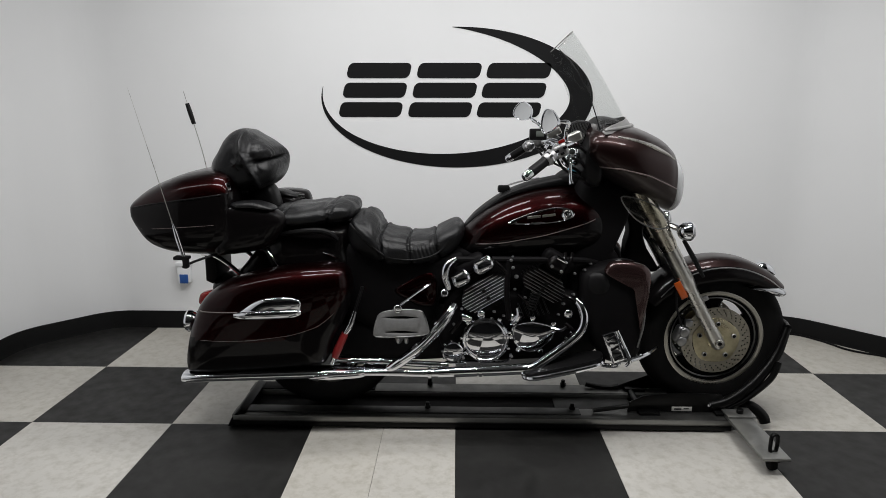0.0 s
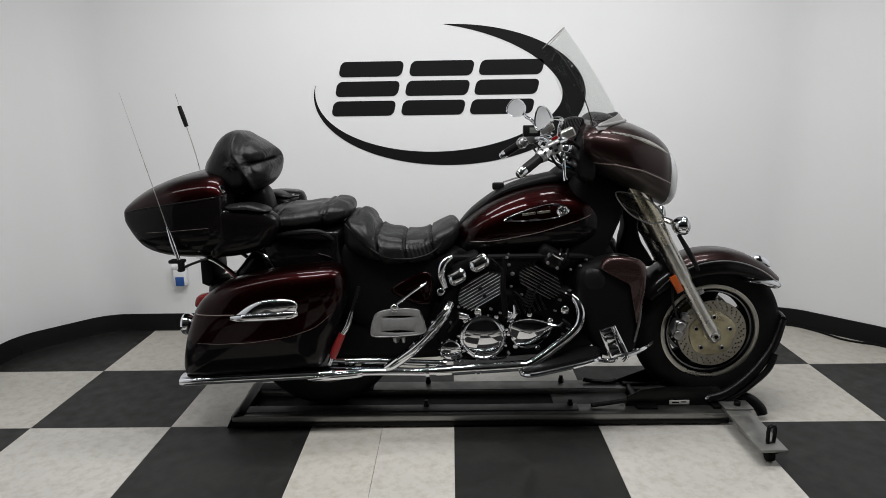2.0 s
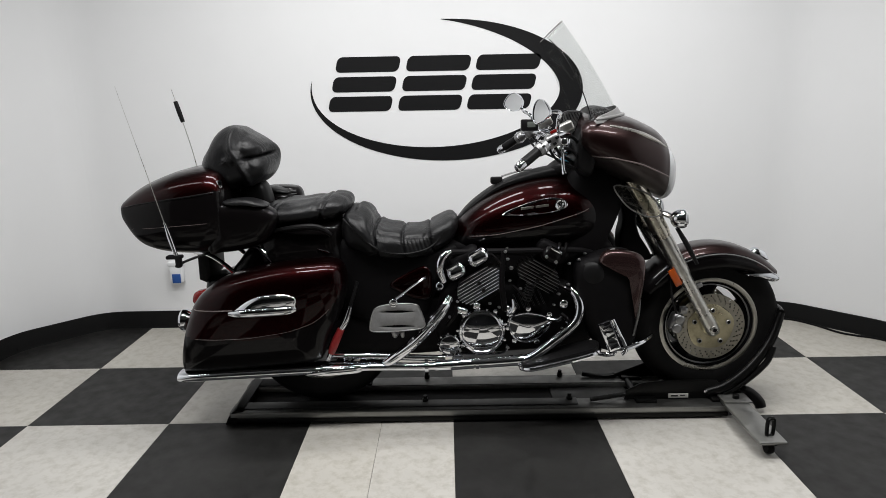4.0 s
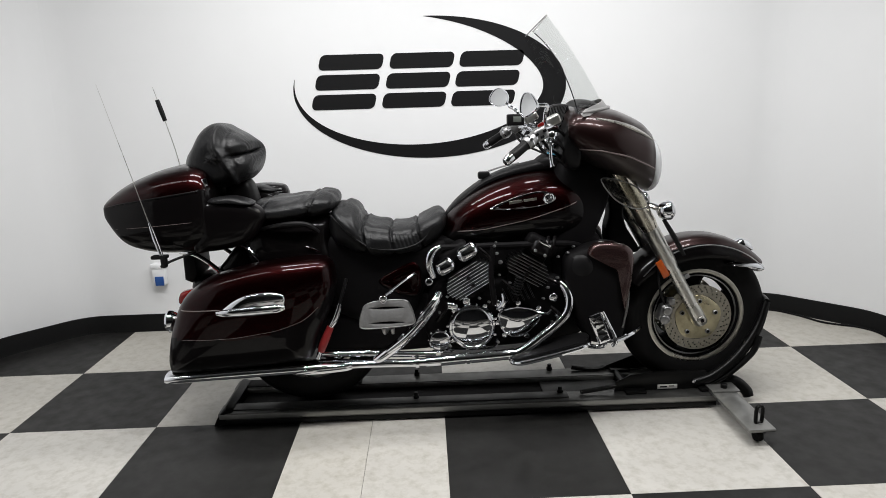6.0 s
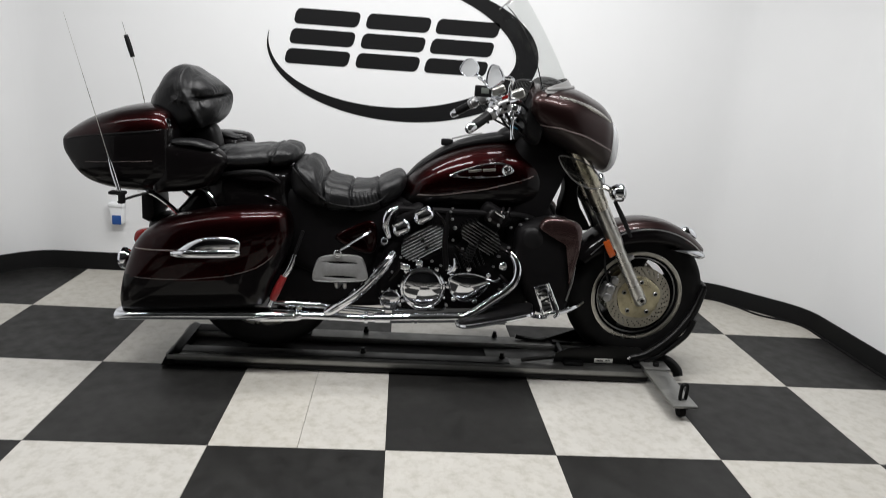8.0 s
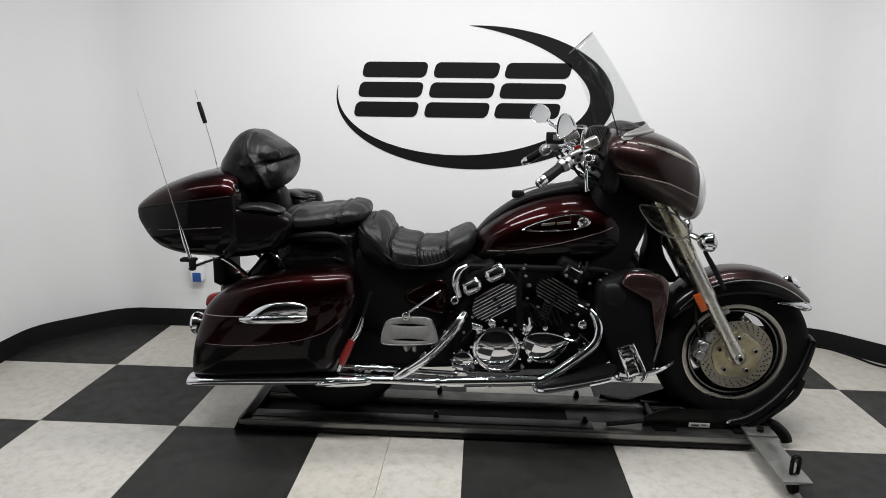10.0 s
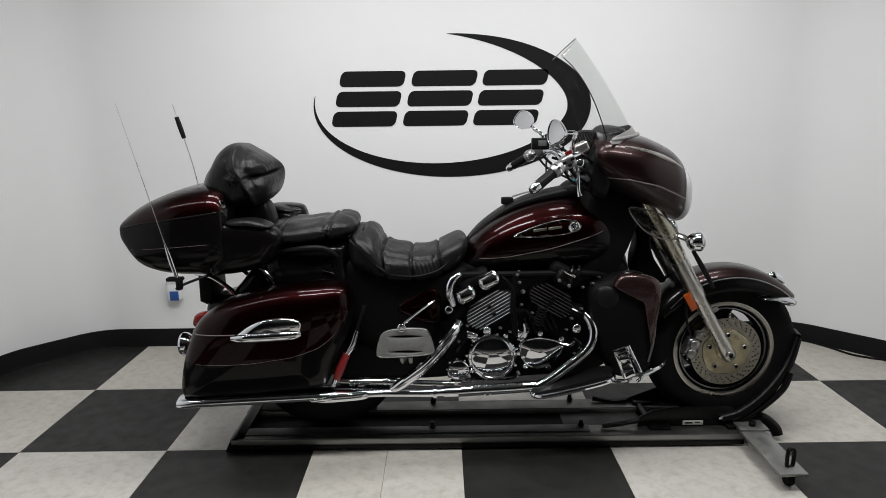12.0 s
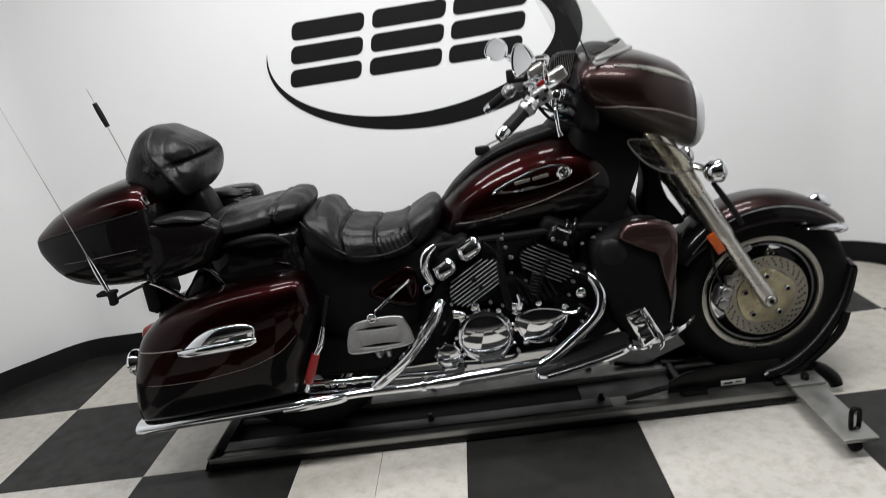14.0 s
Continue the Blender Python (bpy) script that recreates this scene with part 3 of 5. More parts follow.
bp("pinstripe", tube(stripe, 0.0026, 6, 4), M_ALU, "", fend)
bm = inflate([(1.195, 0.606), (1.262, 0.592), (1.338, 0.566), (1.372, 0.580), (1.345, 0.607), (1.27, 0.614)], YC, 0.112, 5, 4)
bp("fender_tip", bm, M_CHROME, "chrome mudguard edge trim", fend)
bm = inflate([(1.262, 0.668), (1.292, 0.694), (1.334, 0.678), (1.352, 0.640), (1.320, 0.648)], YC, 0.03, 2.6, 4)
bp("fender_lamp", bm, M_CHROME, "small chrome lamp on the mudguard", fend)

# fairing: upper shell in two tones, the lower holding floor reflection; headlamp lens, inner dash
F_EDGE = line_z([(0.50, 1.117), (0.62, 1.106), (0.72, 1.082), (0.80, 1.047), (0.88, 1.010)])
bm = loft([(0.50, YC, 0.225, 1.13, 1.245), (0.53, YC, 0.25, 1.09, 1.268), (0.60, YC, 0.265, 1.042, 1.272), (0.70, YC, 0.255, 0.990, 1.258), (0.80, YC, 0.215, 0.947, 1.215),
           (0.842, YC, 0.186, 0.926, 1.183), (0.856, YC, 0.170, 0.924, 1.165), (0.862, YC, 0.130, 0.935, 1.14)], 48, 7, 2.5)
fair = bp("fairing", tone(bm, F_EDGE), [M_GREYRED, M_CHERRY_REFLECT], "dark cherry front fairing with grey pinstripe", smooth=60)


def on_loft_side(x, z, stations, power, lift=0.002, near=True):
    """A point on the side of a loft at (x, z)."""
    y, hy, zb, zt = [float(np.interp(x, [s[0] for s in stations], [s[k] for s in stations])) for k in (1, 2, 3, 4)]
    q = min(abs(z - (zb + zt) / 2) / ((zt - zb) / 2), 1)
    w = hy * (1 - q ** power) ** (1 / power)
    return (x, y - w - lift if near else y + w + lift, z)


FST = [(0.50, YC, 0.225, 1.13, 1.245), (0.53, YC, 0.25, 1.09, 1.268), (0.60, YC, 0.265, 1.042, 1.272), (0.70, YC, 0.255, 0.990, 1.258), (0.80, YC, 0.215, 0.947, 1.215), (0.87, YC, 0.165, 0.915, 1.165), (0.915, YC, 0.12, 0.915, 1.125)]
bp("pinstripe", tube([on_loft_side(x, F_EDGE(x), FST, 2.5) for x in np.linspace(0.53, 0.850, 12)], 0.003, 6, 3), M_STRIPE, "", fair)
bp("top_trim", tube([on_loft_side(x, z, FST, 2.5) for x, z in ((0.600, 1.226), (0.66, 1.212), (0.73, 1.190), (0.79, 1.163), (0.835, 1.138))], [0.003, 0.007, 0.009, 0.007, 0.003], 8, 4), M_SLIDER, "grey metal trim strip", fair)
bm = loft([(0.850, YC, 0.166, 0.924, 1.156), (0.862, YC, 0.167, 0.916, 1.151), (0.879, YC, 0.154, 0.920, 1.138), (0.896, YC, 0.125, 0.938, 1.113), (0.907, YC, 0.078, 0.968, 1.08), (0.911, YC, 0.03, 1.0, 1.04)], 40, 5, 2.5)
bp("headlamp_lens", bm, M_LENS, "pale headlamp lens with chrome rim", fair)
bm = inflate([(0.49, 1.20), (0.53, 1.255), (0.56, 1.25), (0.56, 1.05), (0.52, 1.03), (0.48, 1.08)], YC, 0.215, 6, 4)
dash = bp("inner_dash", bm, M_PLASTIC, "black inner dash panel with speaker ribs")
bm = inflate([(0.432, 1.206), (0.446, 1.274), (0.512, 1.279), (0.518, 1.242), (0.474, 1.176)], 0.055, 0.022, 6, 3)
spk2 = bp("speaker_panel", bm, M_PLASTIC, "black speaker panel with upright ribs")
for k in range(11):
    u = k / 10
    lo, hi = (0.438 + 0.050 * u, 1.202 - 0.016 * math.sin(math.pi * u)), (0.449 + 0.060 * u, 1.270 + 0.004 * u)
    bp("speaker_rib", tube([(lo[0], 0.0315, lo[1]), (hi[0], 0.0315, hi[1])], 0.0016, 6), M_FIN, parent=spk2)
bm = loft([(0.535, YC, 0.10, 1.235, 1.262), (0.57, YC, 0.14, 1.24, 1.295), (0.62, YC, 0.13, 1.245, 1.292), (0.68, YC, 0.07, 1.25, 1.262)], 24, 5, 2.4)
bp("gauge_hood", bm, M_PLASTIC, "black gauge hood under the windshield")


def windshield():
    bm = bmesh.new()
    nu, nv = 22, 18
    grids = []
    for off in (0.0, 0.004):
        g = []
        for j in range(nv + 1):
            t = j / nv
            hw = 0.235 - 0.025 * t - 0.115 * t ** 4
            row = []
            for i in range(nu + 1):
                s = -1 + 2 * i / nu
                z = 1.255 + (0.369 - 0.07 * s * s * t) * t - 0.012 * s * s * (1 - t)
                x = 0.690 - 0.195 * t - 0.04 * t * t - (0.155 - 0.085 * t) * s * s - off
                row.append(bm.verts.new((x, YC + s * hw, z)))
            g.append(row)
        grids.append(g)
    for g in grids:
        for j in range(nv):
            for i in range(nu):
                bm.faces.new((g[j][i], g[j][i + 1], g[j + 1][i + 1], g[j + 1][i]))
    a, b = grids
    border = [(0, i) for i in range(nu + 1)] + [(j, nu) for j in range(1, nv + 1)] + [(nv, i) for i in range(nu - 1, -1, -1)] + [(j, 0) for j in range(nv - 1, 0, -1)]
    for (j0, i0), (j1, i1) in zip(border, border[1:] + border[:1]):
        bm.faces.new((a[j0][i0], a[j1][i1], b[j1][i1], b[j0][i0]))
    return bm


ws = bp("windshield", windshield(), M_CLEAR, "tall clear curved windshield", smooth=60)
ws.visible_shadow = False
edge = []
for t in np.linspace(0.02, 0.97, 12):
    hw = 0.235 - 0.025 * t - 0.115 * t ** 4
    edge.append((0.690 - 0.195 * t - 0.04 * t * t - 0.155 + 0.085 * t - 0.002, YC - hw, 1.255 + (0.369 - 0.07 * t) * t - 0.012 * (1 - t)))
bp("shield_edge", tube(edge, 0.0020, 6, 2), M_PLASTIC, "", ws)
top = [(0.690 - 0.195 - 0.04 - 0.07 * q * q - 0.002, YC + q * 0.095, 1.624 - 0.07 * q * q) for q in np.linspace(-1, 1, 11)]
bp("shield_top_edge", tube(top, 0.0022, 6, 2), M_TRIM, "pale rounded top edge", ws)

bm = bmesh.new()
rows = []
for s in np.linspace(-1, 1, 25):
    hgt = 0.004 + 0.040 * (1 - abs(s)) ** 0.45
    t = hgt / 0.37
    hw = 0.240 - 0.025 * t
    foot = Vector((0.712 - 0.158 * s * s, YC + 0.241 * s, 1.246 - 0.012 * s * s))
    head = Vector((0.699 - 0.195 * t - (0.155 - 0.085 * t) * s * s, YC + s * hw, 1.252 + hgt - 0.012 * s * s))
    rows.append([foot, head, head - Vector((0.004, 0, 0)), foot - Vector((0.006, 0, 0))])
rings(bm, rows)
bp("shield_base", bm, M_TRIM, "pale grey windshield base panel", smooth=50)
trim = [(0.703 - 0.155 * s * s, YC + 0.236 * s, 1.262 - 0.014 * s * s) for s in np.linspace(-1, 1, 13)]
bp("shield_trim", tube(trim, [0.003] + [0.007] * 11 + [0.003], 10, 3), M_TRIM, "grey windshield base trim")

# wind deflectors beside the fork
bm = plate([tuple(p) for p in catmull([(0.640, 0.990), (0.715, 0.982), (0.785, 0.950), (0.832, 0.893), (0.812, 0.868), (0.755, 0.874), (0.690, 0.915)], 5, True)], YC - 0.178, YC - 0.174, 0.001)
for ob in bp2("wind_deflector", bm, M_SMOKE, "clear plastic wind deflector by the fork"):
    ob.visible_shadow = False
rim_pts = catmull([(0.640, 0.990), (0.715, 0.982), (0.785, 0.950), (0.832, 0.893), (0.812, 0.868), (0.755, 0.874), (0.690, 0.915)], 1, True)
bp2("deflector_rim", tube([(p[0], YC - 0.176, p[1]) for p in rim_pts], 0.0028, 6, 5, closed=True), M_ALU)

# passing lamps
lamp_c = (0.912, YC - 0.150, 0.852)
bm = lathe([(0.0, -0.036), (0.014, -0.034), (0.027, -0.026), (0.036, -0.010), (0.039, 0.004), (0.040, 0.012), (0.038, 0.018), (0.034, 0.019), (0.0, 0.019)], lamp_c, (1, 0, 0.12), 28, closed=False)
bp2("passing_lamp", bm, M_CHROME, "round chrome passing lamp")
bm = lathe([(0.0, 0.0), (0.033, 0.0), (0.028, 0.007), (0.0, 0.011)], (lamp_c[0] + 0.021, lamp_c[1], lamp_c[2] + 0.003), (1, 0, 0.12), 24, closed=False)
bp2("lamp_lens", bm, M_LENS)
bp2("lamp_bar", tube([(0.80, YC - 0.05, 0.87), (0.87, YC - 0.10, 0.865), (0.905, YC - 0.15, 0.850)], 0.013, 10, 5), M_CHROME)
bm = tube([(0.905, YF - 0.035, 0.815), (0.955, YF - 0.035, 0.735), (0.995, YF - 0.035, 0.665)], [0.008, 0.011, 0.007], 10, 4)
bp2("turn_stalk", bm, M_PLASTIC)

# steering head and the dark mass behind the fork
bm = inflate([(0.50, 1.07), (0.65, 1.06), (0.70, 0.96), (0.668, 0.85), (0.640, 0.775), (0.67, 0.72), (0.75, 0.46), (0.66, 0.36), (0.50, 0.38), (0.44, 0.60), (0.46, 0.90)], YC, 0.145, 5, 5)
bp("frame_cowl", bm, M_MATT, "matt black frame and radiator cover")
bm = inflate([(0.62, 1.06), (0.74, 1.0), (0.775, 0.90), (0.775, 0.82), (0.80, 0.745), (0.85, 0.665), (0.80, 0.655), (0.715, 0.690), (0.705, 0.76), (0.716, 0.84), (0.68, 0.96)], YC, 0.05, 5, 5)
bp("steering_head", bm, M_MATT, "matt black steering head")
bm = inflate([(-0.06, 0.74), (0.10, 0.775), (0.50, 0.775), (0.60, 0.72), (0.56, 0.56), (0.30, 0.54), (0.0, 0.54)], YC, 0.12, 6, 4)
bp("airbox", bm, M_MATT)
bm = inflate([(-0.56, 0.40), (-0.30, 0.50), (-0.02, 0.54), (0.04, 0.40), (0.0, 0.29), (-0.30, 0.275), (-0.56, 0.30)], YC, 0.12, 6, 4)
bp("swingarm", bm, M_MATT, "matt black swingarm")

# tank in two tones with pinstripe, badge and console
TANK = [(0.000, YC, 0.06, 0.715, 0.795), (0.035, YC, 0.105, 0.705, 0.848), (0.10, YC, 0.140, 0.702, 0.910), (0.20, YC, 0.162, 0.702, 0.970), (0.32, YC, 0.172, 0.704, 1.010), (0.45, YC, 0.172, 0.710, 1.024),
        (0.54, YC, 0.160, 0.722, 1.008), (0.60, YC, 0.130, 0.745, 0.963), (0.625, YC, 0.07, 0.80, 0.90)]
T_EDGE = line_z([(0.0, 0.786), (0.17, 0.799), (0.35, 0.836), (0.53, 0.890), (0.60, 0.928)])
bm = tone(loft(TANK, 48, 8, 2.3), T_EDGE)
tank = bp("fuel_tank", bm, [M_RED, M_BLACK], "dark cherry fuel tank, glossy, with chrome badge", smooth=60)
bp("pinstripe", tube([on_loft_side(x, T_EDGE(x), TANK, 2.3, 0.001) for x in np.linspace(0.02, 0.59, 14)], 0.0015, 6, 3), M_STRIPE, "", tank)


def badge(side):
    n = 40
    outer = catmull([(0.212, 0.868), (0.30, 0.864), (0.40, 0.874), (0.455, 0.888), (0.472, 0.908), (0.455, 0.926), (0.40, 0.932), (0.31, 0.912)], 5, True)
    outer = [p + np.array((-0.008, 0.015)) for p in outer]
    c = sum(outer) / len(outer)
    bm = bmesh.new()
    loops = []
    for s, lift in ((1.0, -0.006), (1.0, 0.003), (0.95, 0.006), (0.82, 0.0045), (0.80, 0.001)):
        loops.append([on_loft_side(c[0] + (p[0] - c[0]) * s, c[1] + (p[1] - c[1]) * s, TANK, 2.3, lift, side < 0) for p in outer])
    return rings(bm, loops)


for side in (-1, 1):
    bd = bp("tank_badge", badge(side), M_CHROME, "chrome teardrop badge", tank)
    b = bmesh.new()
    for k in range(2):
        x = 0.305 + 0.058 * k
        p = on_loft_side(x, 0.905 + 0.12 * (x - 0.27), TANK, 2.3, 0.0035, side < 0)
        box((0.052, 0.002, 0.010), p, 0.0005, Matrix.Rotation(-0.13, 3, "Y"), 1, b)
    bmesh.ops.translate(b, verts=b.verts, vec=-BASE)
    part("badge_bar", b, M_SLIDER, tank)
    p = on_loft_side(0.434, 0.922, TANK, 2.3, 0.004, side < 0)
    bp("badge_disc", lathe([(0.006, 0), (0.022, 0), (0.022, 0.004), (0.018, 0.0055), (0.013, 0.003), (0.006, 0.005)], p, (0, side, 0), 24), M_CHROME, "", tank)
bm = loft([(0.022, YC, 0.03, 0.79, 0.832), (0.045, YC, 0.045, 0.82, 0.868), (0.10, YC, 0.052, 0.88, 0.923), (0.20, YC, 0.056, 0.96, 0.990), (0.32, YC, 0.06, 0.995, 1.036), (0.46, YC, 0.058, 1.01, 1.064), (0.56, YC, 0.052, 1.0, 1.060), (0.60, YC, 0.03, 0.97, 1.02)], 24, 5, 3)
bp("tank_console", bm, M_PLASTIC, "black console strip on the tank")
bp("console_knob", box((0.05, 0.03, 0.03), (0.195, YC, 1.000), 0.008), M_PLASTIC)
bp("console_rod", tube([(0.215, YC, 1.016), (0.27, YC - 0.01, 1.034), (0.34, YC - 0.02, 1.048)], 0.0035, 8, 4), M_ALU)
bm = loft([(0.395, YC, 0.03, 1.015, 1.045), (0.44, YC, 0.065, 1.02, 1.078), (0.50, YC, 0.085, 1.02, 1.086), (0.56, YC, 0.080, 1.02, 1.080), (0.60, YC, 0.05, 1.02, 1.05)], 24, 5, 3)
bp("key_console", bm, M_PLASTIC, "black key console ahead of the tank")
bp("console_tab", box((0.056, 0.026, 0.008), (0.476, YC - 0.060, 1.0835), 0.002, Matrix.Rotation(0.2, 3, "Y")), M_CYAN, "light blue plastic tab")

# seats
def creases(bm, folds):
    """Sewn folds across a seat: (x, width, depth) each."""
    bm.normal_update()
    for v in bm.verts:
        g = sum(d * math.exp(-((v.co.x - x + 0.25 * (v.co.y - YC) ** 2) / w) ** 2) for x, w, d in folds)
        v.co -= v.normal * g
    return bm


def sewn(bm, seams, pleats, rows=None):
    """Sharp sewn seams (x, slant, depth) with small puckers along them, and gathered pleats in one patch of the near and far sides."""
    bm.normal_update()
    x0, x1, z0, z1 = pleats
    for v in bm.verts:
        x, y, z = v.co
        g = 0.0
        for xs, slant, depth in seams:
            d = x - xs - slant * (0.84 - z)
            g += depth * (math.exp(-(d / 0.0050) ** 2) + 0.25 * math.exp(-(d / 0.016) ** 2))
            g += 0.0020 * math.exp(-(d / 0.020) ** 2) * math.sin(2 * math.pi * (z + 1.3 * (y - YC)) / 0.017 + 60 * d)
        side = min(max((abs(y - YC) - 0.06) / 0.06, 0), 1)
        if rows:
            r0, r1, w = rows
            along = min(max(min(x - r0, r1 - x) / 0.015, 0), 1)
            g += along * (0.010 * math.exp(-((abs(y - YC) - w) / 0.006) ** 2) + 0.006 * math.exp(-((abs(y - YC) - w) / 0.020) ** 2))
        inside = min(max(min(x - x0, x1 - x) / 0.012, 0), 1) * min(max(min(z - z0, z1 - z) / 0.018, 0), 1)
        g += 0.006 * side * inside * (0.5 + 0.5 * math.sin(2 * math.pi * (x + 0.35 * (z - z0)) / 0.0165))
        v.co -= v.normal * g
    return bm


SEAMS_R = ((-0.300, 0.05, 0.012), (-0.196, 0.12, 0.0105), (-0.094, 0.30, 0.0105))
SEAMS_P = ((-0.715, -0.3, 0.006), (-0.530, -0.3, 0.009))
RSEAT = [(-0.447, YC, 0.10, 0.80, 0.850), (-0.432, YC, 0.15, 0.770, 0.888), (-0.410, YC, 0.178, 0.745, 0.907), (-0.376, YC, 0.192, 0.728, 0.917), (-0.344, YC, 0.197, 0.714, 0.903), (-0.307, YC, 0.20, 0.703, 0.862), (-0.272, YC, 0.20, 0.697, 0.830), (-0.223, YC, 0.197, 0.694, 0.822),
         (-0.177, YC, 0.192, 0.695, 0.815), (-0.13, YC, 0.186, 0.698, 0.816), (-0.088, YC, 0.178, 0.708, 0.830), (-0.045, YC, 0.165, 0.730, 0.853), (0.0, YC, 0.145, 0.760, 0.870), (0.024, YC, 0.11, 0.795, 0.858), (0.036, YC, 0.05, 0.815, 0.838)]


def bolster(bm):
    """The raised sewn rim that runs down either side of the hump, with the dished face inside it."""
    bm.normal_update()
    for v in bm.verts:
        x, y, z = v.co
        if -0.43 < x < -0.27 and z > 0.75:
            w = abs(y - YC)
            d = (x + 0.400) - 0.92 * (0.875 - z)
            rim = math.exp(-(d / 0.013) ** 2) * min(max((w - 0.10) / 0.05, 0), 1)
            dish = math.exp(-((d - 0.045) / 0.024) ** 2) * min(max((0.21 - w) / 0.05, 0), 1)
            v.co += v.normal * (0.007 * rim - 0.011 * dish)
    return bm


bm = sewn(bolster(ripple(creases(loft(RSEAT, 112, 16, 3.1), ((-0.302, 0.014, 0.006),)), 0.004, 15)), SEAMS_R, (-0.186, -0.072, 0.742, 0.806), (-0.30, -0.10, 0.150))
S_EDGE = line_z([(-0.43, 0.885), (-0.40, 0.855), (-0.35, 0.806), (-0.294, 0.761), (-0.258, 0.744), (-0.179, 0.738), (-0.106, 0.749), (-0.062, 0.772), (-0.026, 0.815), (0.03, 0.845)])
rs = bp("rider_seat", tone(bm, S_EDGE), [M_LEATHER, M_PLASTIC], "black pleated leather rider seat", smooth=80)
bp("welt", tube([(-0.425, YC - 0.168, 0.880), (-0.40, YC - 0.184, 0.855), (-0.35, YC - 0.197, 0.806), (-0.294, YC - 0.2005, 0.763), (-0.258, YC - 0.199, 0.746), (-0.179, YC - 0.192, 0.738), (-0.106, YC - 0.181, 0.750), (-0.062, YC - 0.170, 0.774), (-0.026, YC - 0.154, 0.815), (0.01, YC - 0.13, 0.845)], 0.0035, 6, 5), M_PLASTIC, "", rs)

PSEAT = [(-0.815, YC, 0.10, 0.835, 0.875), (-0.775, YC, 0.16, 0.842, 0.912), (-0.711, YC, 0.185, 0.848, 0.935), (-0.621, YC, 0.19, 0.852, 0.941), (-0.531, YC, 0.185, 0.860, 0.953), (-0.470, YC, 0.172, 0.868, 0.963), (-0.430, YC, 0.150, 0.882, 0.954), (-0.414, YC, 0.10, 0.900, 0.938), (-0.409, YC, 0.05, 0.912, 0.927)]
bm = sewn(ripple(creases(loft(PSEAT, 88, 16, 2.6), ((-0.712, 0.016, 0.005), (-0.525, 0.014, 0.005))), 0.005, 16), SEAMS_P, (-0.80, -0.70, 0.87, 0.93))
bp("passenger_seat", bm, M_LEATHER, "black pleated leather passenger seat", smooth=80)
bm = inflate([(-0.78, 0.86), (-0.60, 0.87), (-0.44, 0.86), (-0.43, 0.77), (-0.44, 0.66), (-0.60, 0.62), (-0.78, 0.68)], YC, 0.165, 4, 5)
bp("seat_side_panel", bm, M_BLACK, "gloss black panel under the seat")
# a bright highlight below the seat, modelled as a chrome sliver
bp2("panel_glint", tube([(-0.535, YC - 0.168, 0.760), (-0.50, YC - 0.168, 0.748), (-0.475, YC - 0.166, 0.735)], [0.0015, 0.0035, 0.0015], 8, 4), M_CHROME, "thin chrome sliver standing in for a highlight under the seat")
bp2("grab_rail", tube([(-0.70, YC - 0.165, 0.835), (-0.60, YC - 0.19, 0.852), (-0.52, YC - 0.19, 0.85), (-0.475, YC - 0.17, 0.815)], [0.008, 0.012, 0.012, 0.008], 10, 6), M_PLASTIC)
bm = inflate([(-0.46, 0.80), (-0.20, 0.735), (0.03, 0.76), (0.02, 0.66), (-0.06, 0.56), (-0.10, 0.44), (-0.30, 0.40), (-0.46, 0.48), (-0.50, 0.64)], YC, 0.15, 5, 5)
bp("side_frame", bm, M_MATT, "matt black frame under the seat")
bm = inflate([(-0.255, 0.600), (-0.19, 0.645), (-0.110, 0.678), (-0.078, 0.64), (-0.085, 0.545), (-0.14, 0.535), (-0.21, 0.565)], YC - 0.135, 0.025, 4, 4)
bp2("side_cover", bm, M_RED, "dark cherry side cover")

# top trunk with lid, pods and backrest
TRUNK = [(-1.292, YC, 0.175, 0.905, 0.950), (-1.283, YC, 0.200, 0.872, 0.972), (-1.235, YC, 0.222, 0.790, 1.012), (-1.17, YC, 0.24, 0.757, 1.044), (-1.08, YC, 0.25, 0.742, 1.075), (-0.98, YC, 0.25, 0.742, 1.092), (-0.92, YC, 0.245, 0.752, 1.090), (-0.885, YC, 0.225, 0.765, 1.07), (-0.872, YC, 0.16, 0.79, 1.03)]
K_EDGE = line_z([(-1.30, 0.938), (-1.2, 0.960), (-1.05, 0.982), (-0.87, 1.006)])
bm = tone(loft(TRUNK, 56, 8, 3.6), K_EDGE)
trunk = bp("top_trunk", bm, [M_RED, M_BLACK], "dark cherry top trunk with closed lid", smooth=60)
bp("lid_seam", tube([on_loft_side(x, K_EDGE(x), TRUNK, 3.6, 0.0005) for x in np.linspace(-1.286, -0.885, 14)], 0.0035, 6, 3), M_PLASTIC, "", trunk)
bp("pinstripe", tube([on_loft_side(x, 0.862 + 0.07 * (x + 1.25), TRUNK, 3.6, 0.0005) for x in np.linspace(-1.24, -0.90, 10)], 0.0008, 6, 3), M_STRIPE, "", trunk)
bp("latch", box((0.018, 0.020, 0.032), (-0.888, YC - 0.203, 1.030), 0.005, Matrix.Rotation(-0.25, 3, "Y")), M_CHROME, "chrome latch", trunk)
bm = inflate([(-0.960, 0.955), (-0.88, 0.962), (-0.79, 0.960), (-0.715, 0.940), (-0.672, 0.90), (-0.690, 0.855), (-0.730, 0.800), (-0.80, 0.772), (-0.90, 0.758), (-0.96, 0.768)], YC - 0.182, 0.056, 3.0, 5, 12)
bp2("arm_pod", bm, M_BLACK, "gloss black armrest and speaker pod")
